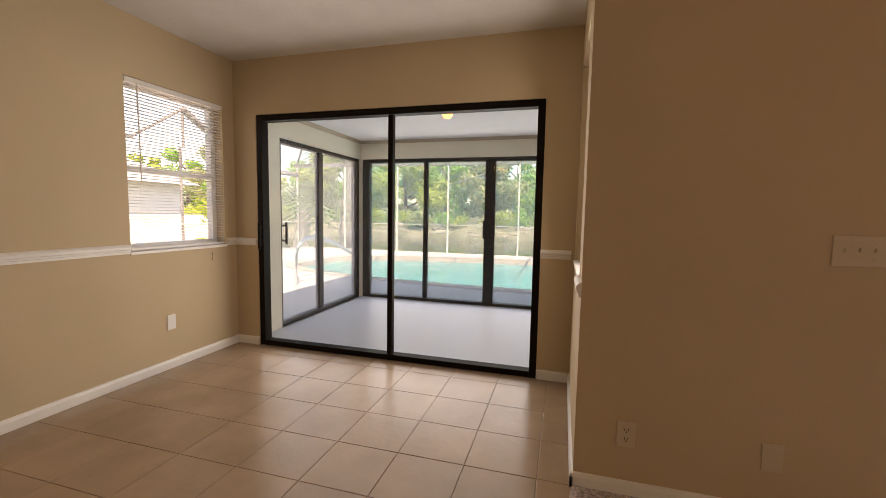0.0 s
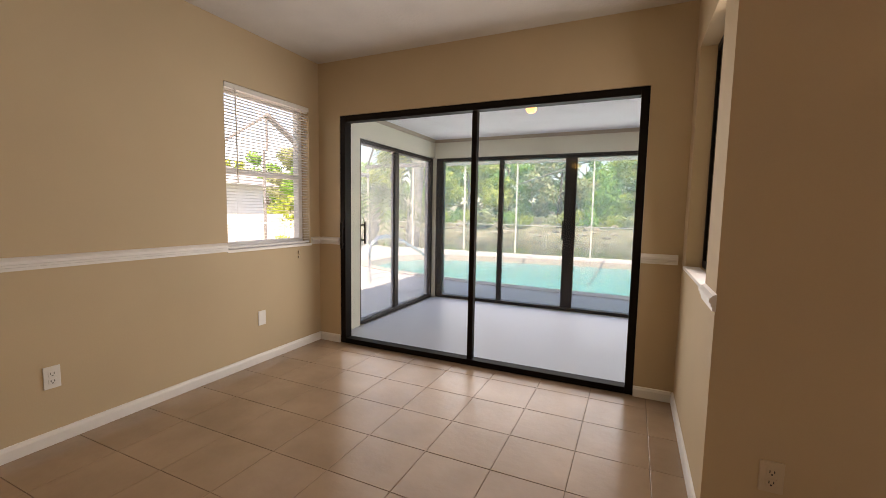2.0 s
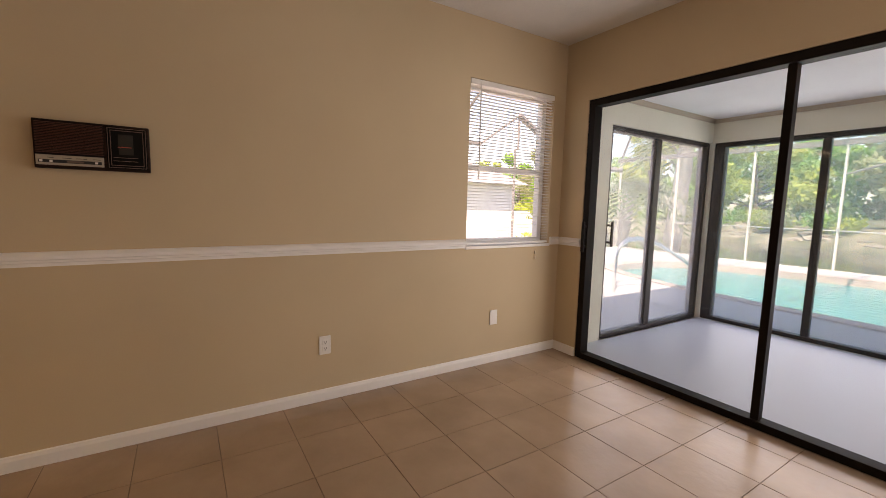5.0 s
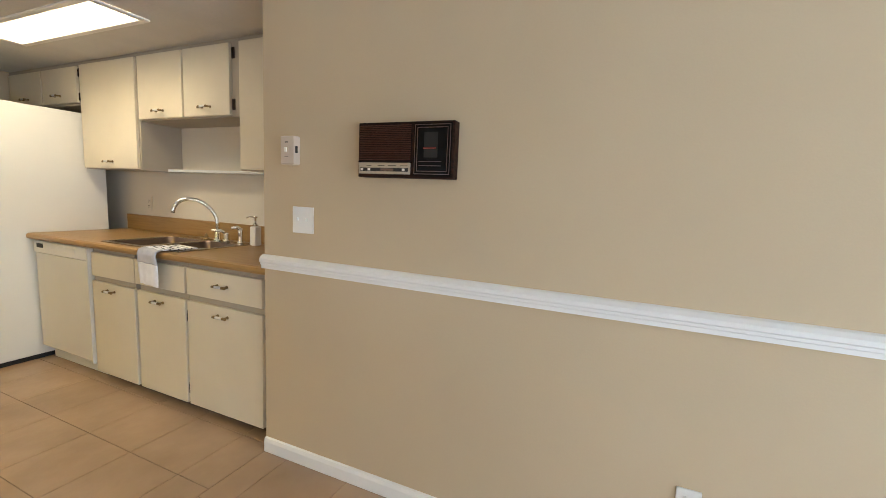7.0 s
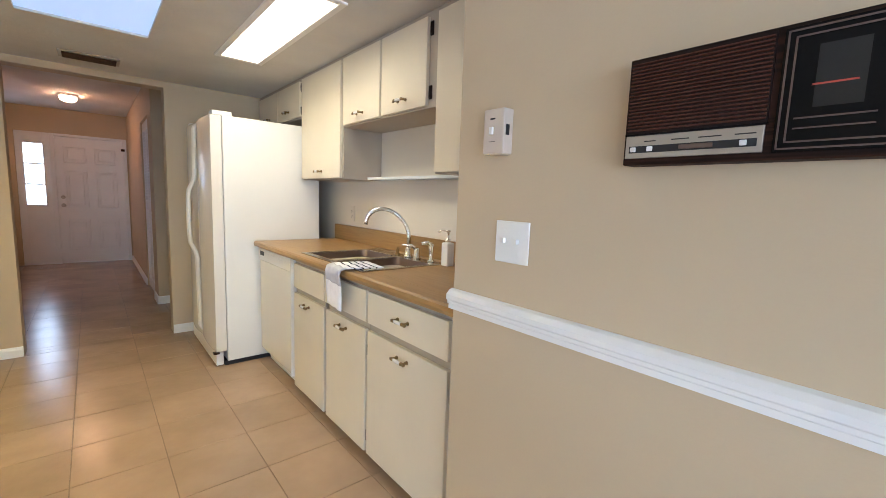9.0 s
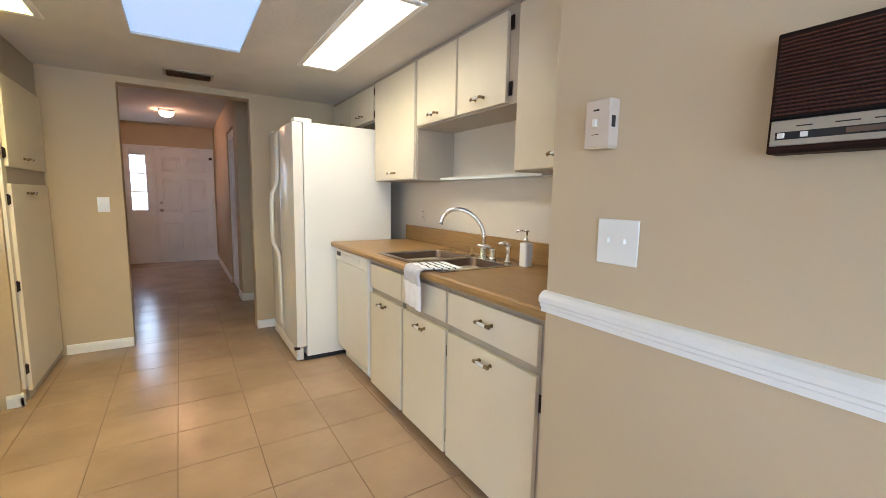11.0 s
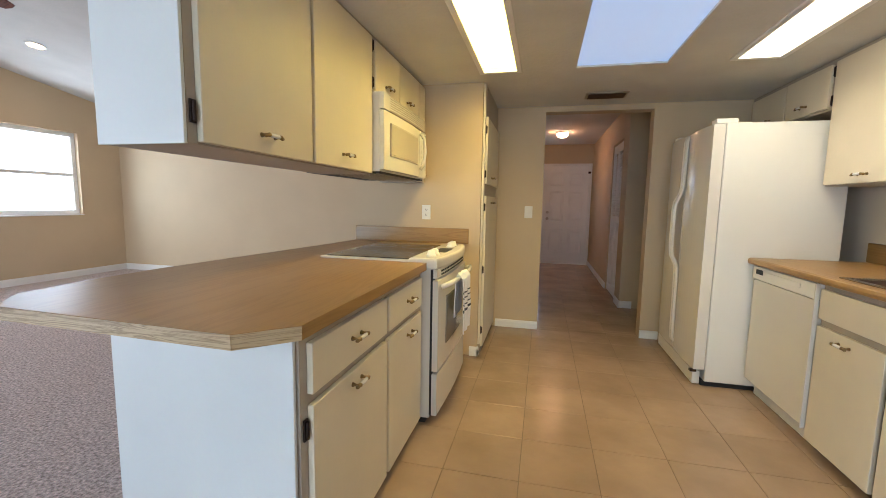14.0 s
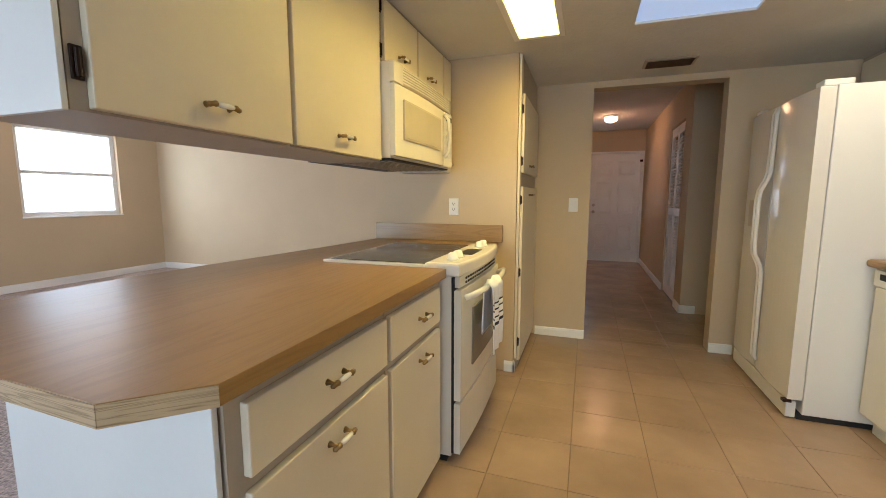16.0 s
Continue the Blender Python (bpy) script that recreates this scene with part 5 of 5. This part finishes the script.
for ox, oy in ((0.0, 0.0), (-0.3, 0.45)):
    part("rail", tube([(-4.15 + ox, 6.35 + oy, -0.08), (-4.15 + ox, 6.37 + oy, 0.45), (-4.14 + ox, 6.42 + oy, 0.62), (-4.1 + ox, 6.55 + oy, 0.72), (-4.05 + ox, 6.8 + oy, 0.74), (-3.95 + ox, 7.2 + oy, 0.64), (-3.8 + ox, 7.8 + oy, 0.35), (-3.74 + ox, 8.0 + oy, 0.15), (-3.72 + ox, 8.05 + oy, -0.19)], 0.024, None, 10), CHROME, HR, smooth=True)

WHITEALU = surface("white_aluminium", (0.66, 0.63, 0.56), 0.4, var=0.05)
GREYALU = surface("grey_bronze_beam", (0.2, 0.19, 0.18), 0.5, var=0.08)
CG = thing("pool_cage", (0, 13.1, -0.08), "white aluminium screen enclosure round the pool with dark roof beams", "screen enclosure")
for x in (-8.9, -7.0, -5.05, -3.3, -1.05, 1.0, 3.2, 5.4, 7.6, 9.9):
    part("post", box(x - 0.019, x + 0.019, 13.06, 13.14, -0.08, 2.75, bevel=0.004), WHITEALU, CG)
part("eave_beam", box(-9, 10, 13.05, 13.15, 2.75, 2.87), GREYALU, CG)
part("mid_rail", box(-9, 10, 13.09, 13.12, 0.835, 0.86), WHITEALU, CG)
part("kick_rail", box(-9, 10, 13.08, 13.13, -0.08, -0.05), WHITEALU, CG)
for y in (-2.5, 0.2, 2.2, 4.2, 6.2, 8.4, 10.7):
    part("post", box(-8.93, -8.87, y - 0.02, y + 0.02, -0.08, 2.75), GREYALU, CG)
part("mid_rail", box(-8.92, -8.87, -2.5, 13.1, 0.82, 0.87), WHITEALU, CG)
part("eave_beam", box(-8.95, -8.85, -2.5, 7.2, 2.75, 2.83), GREYALU, CG)
part("gable_beam", tube([(-8.9, 7.2, 2.8), (-8.9, 8.5, 3.68)], 0.03, None, 6), GREYALU, CG)
part("gable_beam", tube([(-8.9, 8.5, 3.68), (-8.9, 10.7, 2.5), (-8.9, 13.1, 2.5)], 0.085, None, 6), GREYALU, CG)
part("gable_post", tube([(-8.9, 8.5, 2.75), (-8.9, 8.5, 3.68)], 0.03, None, 6), GREYALU, CG)
for x in (-7.0, -5.05, -3.3, -1.05, 1.0, 3.2, 5.4, 7.6):
    part("roof_beam", tube([(x, 13.1, 2.85), (x, 11.0, 4.2), (x, 6.2, 4.2)], 0.026, None, 6), GREYALU, CG)
for y in (-0.2, 2.2, 4.2, 6.2):
    part("roof_beam", tube([(-8.9, y, 2.85), (-6.8, y, 4.2), (-3.0, y, 4.2)], 0.034, None, 6), GREYALU, CG)
part("purlin", tube([(-6.8, 11.0, 4.2), (9, 11.0, 4.2)], 0.026, None, 6), GREYALU, CG)
part("purlin", tube([(-6.8, 11.0, 4.2), (-6.8, -2.5, 4.2)], 0.034, None, 6), GREYALU, CG)
part("hip_beam", tube([(-8.9, 13.1, 2.85), (-6.8, 11.0, 4.2)], 0.034, None, 6), GREYALU, CG)
part("brace", tube([(-3.3, 13.1, 2.1), (-1.05, 13.1, 2.8)], 0.025, None, 6), GREYALU, CG)

# ---- canal, far bank, trees ----
CANAL = surface("brown_green_canal_water", (0.06, 0.065, 0.04), 0.09, var=0.25, coarse=0.4, fine=2, bump=0.3, depth=0.05)
SAND = surface("dry_sandy_bank", (0.25, 0.225, 0.16), 0.95, var=0.25, coarse=0.7, fine=9, bump=0.8, depth=0.05, second=(0.13, 0.14, 0.07))
GRASS = surface("dry_grass_ground", (0.13, 0.14, 0.06), 0.95, var=0.3, coarse=0.5, fine=12, bump=0.8, depth=0.05, second=(0.18, 0.16, 0.09))
slab("ground", (-900, 900, -900, 900, -2.2, -1.6), GRASS, "dry grassy ground reaching the horizon", "ground")
slab("yard", (-60, 60, -60, 15.2, -1.6, -0.32), GRASS, "dry grassy yard", "ground")
slab("canal_water", (-200, 200, 15.2, 41, -1.6, -1.25), CANAL, "still brown-green canal water", "water")
bm = bmesh.new()
rows = []
for j in range(9):
    u = j / 8
    rows.append([bm.verts.new((-120 + 3 * i, 38.5 + 6.5 * u + noise.noise((i * 0.4, j * 0.3, 1)) * 1.2, -1.4 + 1.5 * min(1, u * 1.6) + noise.noise((i * 0.35, j * 0.5, 4)) * 0.35)) for i in range(81)])
for a, b in zip(rows, rows[1:]):
    for i in range(80):
        bm.faces.new((a[i], a[i + 1], b[i + 1], b[i]))
tagged(part("far_bank", bm, SAND, smooth=True), "sandy far bank with dry scrub", "ground", kind="structure")
slab("far_ground", (-200, 200, 44.5, 300, -1.6, 0.0), GRASS, "grassy ground beyond the canal", "ground")

# broken rocks along the water's edge
rocks = thing("bank_rocks", (0, 40.5, -1.2), "pale broken rocks along the far bank", "rocks", kind="stuff")
bm = bmesh.new()
rk = random.Random(31)
for _ in range(260):
    r = rk.uniform(0.15, 0.55)
    at = Vector((rk.uniform(-55, 40), 39.4 + rk.uniform(0, 3.2), 0))
    at.z = -1.25 + 0.42 * (at.y - 39.4) + rk.uniform(-0.05, 0.1)
    made = bmesh.ops.create_icosphere(bm, subdivisions=1, radius=r)["verts"]
    for v in made:
        v.co = Vector((v.co.x * 1.4, v.co.y, v.co.z * 0.6)) * rk.uniform(0.75, 1.15) + at
part("rock", bm, surface("pale_rock", (0.36, 0.32, 0.26), 0.9, var=0.25, coarse=1.5, fine=10, bump=0.7, depth=0.04, second=(0.2, 0.18, 0.13)), rocks)

BARK = surface("grey_brown_bark", (0.2, 0.16, 0.12), 0.95, var=0.3, coarse=4, fine=30, bump=0.8, depth=0.02)


def leaf_material(name, a, b):
    m = bpy.data.materials.new(name)
    m.use_nodes = True
    t = m.node_tree
    p = t.nodes["Principled BSDF"]
    geo, ramp = t.nodes.new("ShaderNodeNewGeometry"), t.nodes.new("ShaderNodeValToRGB")
    ramp.color_ramp.elements[0].color, ramp.color_ramp.elements[1].color = (*a, 1), (*b, 1)
    t.links.new(geo.outputs["Random Per Island"], ramp.inputs[0])
    t.links.new(ramp.outputs[0], p.inputs["Base Color"])
    p.inputs["Roughness"].default_value = 0.55
    thin, mix = t.nodes.new("ShaderNodeBsdfTranslucent"), t.nodes.new("ShaderNodeMixShader")
    mix.inputs[0].default_value = 0.55
    t.links.new(ramp.outputs[0], thin.inputs[0])
    t.links.new(p.outputs[0], mix.inputs[1])
    t.links.new(thin.outputs[0], mix.inputs[2])
    t.links.new(mix.outputs[0], t.nodes["Material Output"].inputs[0])
    return m


LEAF = leaf_material("mixed_green_leaves", (0.17, 0.38, 0.06), (0.4, 0.64, 0.16))
LEAF2 = leaf_material("yellow_green_leaves", (0.3, 0.4, 0.05), (0.58, 0.66, 0.14))
PALMLEAF = leaf_material("grey_green_palm_leaflets", (0.1, 0.18, 0.07), (0.24, 0.34, 0.14))
LEAF3 = leaf_material("grey_dry_leaves", (0.3, 0.36, 0.16), (0.54, 0.56, 0.32))


def leaves(clumps, size, per, rng):
    """Many small bent leaves scattered in clumps (centre, radius)."""
    vs, fs = [], []
    for c, r in clumps:
        n = int(per * r * r)
        d = rng.normal(size=(n, 3))
        d /= np.linalg.norm(d, axis=1)[:, None]
        p = np.array(c) + d * (r * rng.uniform(0.35, 1.05, size=(n, 1)) ** 0.6) * np.array([1, 1, 0.8])
        u = rng.normal(size=(n, 3))
        u /= np.linalg.norm(u, axis=1)[:, None]
        w = np.cross(u, d)
        w /= np.linalg.norm(w, axis=1)[:, None] + 1e-9
        s = size * rng.uniform(0.6, 1.5, size=(n, 1))
        for q in range(n):
            k = len(vs)
            vs += [tuple(p[q] - u[q] * s[q]), tuple(p[q] + w[q] * s[q] * 0.5), tuple(p[q] + u[q] * s[q]), tuple(p[q] - w[q] * s[q] * 0.5)]
            fs.append((k, k + 1, k + 2, k + 3))
    return vs, fs


def tree(x, y, z, height, spread, material, label, seed, size=0.22, per=60, low=0.25):
    rng = np.random.default_rng(seed)
    t = thing("tree", (x, y, z), label, "tree", "trees on the far bank" if y > 25 else "")
    bm = bmesh.new()
    lean = rng.uniform(-0.06, 0.06, 2)
    trunk = [(x + lean[0] * height * u, y + lean[1] * height * u, z + height * 0.8 * u) for u in np.linspace(0, 1, 7)]
    tube(trunk, 0.1, bm, 8, [height * 0.028 * (1.15 - u) for u in np.linspace(0, 1, 7)])
    clumps = []
    for k in range(int(10 + spread * 3)):
        u = rng.uniform(low, 1.0)
        base = Vector(trunk[0]).lerp(Vector(trunk[-1]), u * 0.9)
        a = rng.uniform(0, 2 * math.pi)
        reach = spread * (1.0 - 0.65 * abs(u - 0.45)) * rng.uniform(0.35, 1.0)
        tip = base + Vector((math.cos(a) * reach, math.sin(a) * reach, height * rng.uniform(0.02, 0.2)))
        tube([base, base.lerp(tip, 0.5) + Vector((0, 0, 0.15)), tip], 0.05, bm, 5, [height * 0.009, height * 0.006, 0.02])
        clumps.append((tuple(tip), spread * rng.uniform(0.22, 0.42)))
    part("trunk", bm, BARK, t, smooth=True)
    vs, fs = leaves(clumps, size, per, rng)
    me = bpy.data.meshes.new("crown")
    me.from_pydata([(a - x, b - y, c - z) for a, b, c in vs], [], fs)
    me.materials.append(material)
    crown = new("crown", me)
    crown.parent = t
    return t


rng0 = np.random.default_rng(5)
for k in range(22):
    tx = -66 + k * 5.2 + rng0.uniform(-1.5, 1.5)
    mat_, lab = ((LEAF, "dark green broad-leaved tree on the far bank"), (LEAF2, "yellow-green bushy tree on the far bank"), (LEAF, "tall green pine-like tree on the far bank"), (LEAF3, "grey half-bare tree on the far bank"))[k % 4 if k % 8 != 7 else 1]
    tree(tx, 47.5 + rng0.uniform(-1.5, 5), 0.0, rng0.uniform(8.5, 12.0) if tx < 9 else rng0.uniform(6, 8.5), rng0.uniform(3.4, 4.8), mat_, lab, 20 + k, size=0.24, per=150, low=0.06)
for k in range(50):
    tx = -52 + k * 1.85 + rng0.uniform(-1, 1)
    b = thing("shrub", (tx, rng0.uniform(41.2, 43.6), -0.1), ("grey-green dry shrub on the bank", "yellow-green shrub on the bank", "deep green shrub on the bank", "yellow-green shrub on the bank")[k % 4], "shrub", "shrubs on the bank")
    rng = np.random.default_rng(200 + k)
    vs, fs = leaves([((rng.uniform(-0.9, 0.9), rng.uniform(-0.4, 0.4), rng.uniform(0.1, 1.2)), rng.uniform(0.5, 0.95)) for _ in range(6)], 0.16, 110, rng)
    me = bpy.data.meshes.new("foliage")
    me.from_pydata(vs, [], fs)
    me.materials.append((LEAF3, LEAF2, LEAF, LEAF2)[k % 4])
    f = new("foliage", me)
    f.parent = b


PALEBARK = surface("pale_palm_bark", (0.58, 0.55, 0.5), 0.9, var=0.2, coarse=5, fine=30, bump=0.7, depth=0.02)


def palm(x, y, z, height, seed, label):
    rng = np.random.default_rng(seed)
    t = thing("palm_tree", (x, y, z), label, "palm tree")
    bm = tube([(x + 0.35 * math.sin(u * 1.2), y, z + height * u) for u in np.linspace(0, 1, 9)], 0.1, None, 10, [0.3 - 0.09 * u + 0.015 * (k % 2) for k, u in enumerate(np.linspace(0, 1, 9))])
    part("trunk", bm, PALEBARK, t, smooth=True)
    top = Vector((x + 0.35 * math.sin(1.2), y, z + height))
    bm = bmesh.new()
    for k in range(26):
        a, rise = rng.uniform(0, 2 * math.pi), rng.uniform(-0.5, 1.1)
        out = Vector((math.cos(a), math.sin(a), 0))
        side = Vector((-math.sin(a), math.cos(a), 0))
        spine = [top + out * (2.4 * u) + Vector((0, 0, rise * u * 1.3 - 1.7 * u * u)) for u in np.linspace(0, 1, 15).tolist()]
        for i in range(1, 15):
            ln = 0.55 * math.sin(math.pi * (0.12 + 0.8 * i / 14))
            for s in (-1, 1):
                p, q = spine[i - 1], spine[i]
                tip = q + side * s * ln + Vector((0, 0, -0.3 * ln)) + out * 0.18
                bm.faces.new([bm.verts.new(v) for v in (p, p.lerp(q, 0.5), tip)])
    part("fronds", bm, PALMLEAF, t)
    return t


palm(-8.1, 15.0, -0.32, 4.6, 3, "green palm tree with a pale leaning trunk beyond the pool cage")
palm(-9.6, 14.2, -0.32, 2.5, 8, "low green palm tree with arching fronds beyond the pool cage")
tree(-10.5, 11.5, -0.32, 2.3, 1.15, LEAF2, "low yellow-green bush beside the pool cage", 79, size=0.09, per=420, low=0.05)

PALESIDING = surface("white_stucco_siding", (0.86, 0.85, 0.82), 0.8, var=0.05, fine=30, bump=0.3)
# neighbouring house seen through the blind
NH = thing("neighbour_house", (-22, 2, -0.32), "white neighbouring house with grey shingle roof", "house")
part("wall", box(-28, -18, -8, 16.5, -0.32, 2.4), PALESIDING, NH)
part("roof", swept([(-8.6, 2.4), (17.1, 2.4), (4.2, 5.6)], "x", -28.6, -17.4), surface("pale_grey_shingle", (0.66, 0.67, 0.7), 0.9, var=0.12, coarse=1, fine=12, bump=0.5, depth=0.02), NH)
for y in (-4, 1, 6):
    part("window", box(-17.99, -17.95, y, y + 1.4, 0.6, 1.9), COOKTOP, NH)
FE = thing("white_fence", (-13.5, 3, -0.32), "white vinyl privacy fence along the side yard", "fence")
for k in range(20):
    part("board", box(-13.55, -13.5, -8 + k * 1.2, -6.85 + k * 1.2, -0.32, 1.0), PALESIDING, FE)

# the house beside the living room window
SH = thing("side_house", (11, -4, -0.32), "white neighbouring house wall beyond the living room window", "house")
part("wall", box(11, 16, -14, 6, -0.32, 2.9), LANAIWALL, SH)
part("roof", swept([(-14.6, 2.9), (6.6, 2.9), (-4, 5.2)], "x", 10.4, 16.6), LANAIWALL, SH)
part("window", box(10.96, 10.99, -5.2, -4.2, 0.6, 1.7), GREYALU, SH)

# unseen slab, added to block the sun patch by the living room baseboard
slab("sun_block_slab", (5.76, 6.55, -9.0, 2.27, 2.5, 2.62), LANAICEIL, "white unseen slab added to keep sun out of the living room window", "eave")

# ---- floor tiles ----
PX, PY, OY, GAP = 0.349, 0.3464, 2.12, 0.003
TILES = tagged(new("tile_floor"), "taupe glazed ceramic floor tiles with brown grout", "floor", kind="structure")
shared = {}


def tile(x0, x1, y0, y1):
    w, d = round(x1 - x0 - GAP, 4), round(y1 - y0 - GAP, 4)
    if w < 0.009 or d < 0.009:
        return
    if (w, d) not in shared:
        bm = bmesh.new()
        e = 0.0015
        low = [bm.verts.new((sx * w / 2, sy * d / 2, -0.007)) for sx, sy in ((-1, -1), (1, -1), (1, 1), (-1, 1))]
        mid = [bm.verts.new((sx * w / 2, sy * d / 2, -0.001)) for sx, sy in ((-1, -1), (1, -1), (1, 1), (-1, 1))]
        top = [bm.verts.new((sx * (w / 2 - e), sy * (d / 2 - e), 0)) for sx, sy in ((-1, -1), (1, -1), (1, 1), (-1, 1))]
        for a, b in ((low, mid), (mid, top)):
            for k in range(4):
                bm.faces.new((a[k], a[(k + 1) % 4], b[(k + 1) % 4], b[k]))
        bm.faces.new(top)
        me = bpy.data.meshes.new("tile")
        bm.to_mesh(me)
        bm.free()
        me.materials.append(TILE)
        shared[(w, d)] = me
    ob = new("tile", shared[(w, d)])
    ob.parent = TILES
    ob.location = ((x0 + x1) / 2, (y0 + y1) / 2, random.uniform(-0.0006, 0.0004))
    ob.rotation_euler = (random.uniform(-0.001, 0.001), random.uniform(-0.001, 0.001), 0)


AREAS = [(NX, NE, 2.12, NY), (NX, NE, KY, 2.12), (-2.72, -0.6, HY, KY), (-2.222, -1.287, HY - 0.14, HY), (-2.24, -0.8, -8.48, -4.88), (-3.42, -0.8, -4.88, HY - 0.14)]
for ax0, ax1, ay0, ay1 in AREAS:
    OX = -0.144 if ay0 >= KY else -0.194
    for i in range(math.floor((ax0 - OX) / PX), math.ceil((ax1 - OX) / PX)):
        for j in range(math.floor((ay0 - OY) / PY), math.ceil((ay1 - OY) / PY)):
            x0, x1 = max(ax0, OX + i * PX), min(ax1, OX + (i + 1) * PX)
            y0, y1 = max(ay0, OY + j * PY), min(ay1, OY + (j + 1) * PY)
            if x1 - x0 < 0.013 or y1 - y0 < 0.013:
                continue
            if x0 > -0.05 + 0.1525 * (y1 + 0.6) and y1 < 2.1:
                continue
            tile(x0, x1, y0, y1)
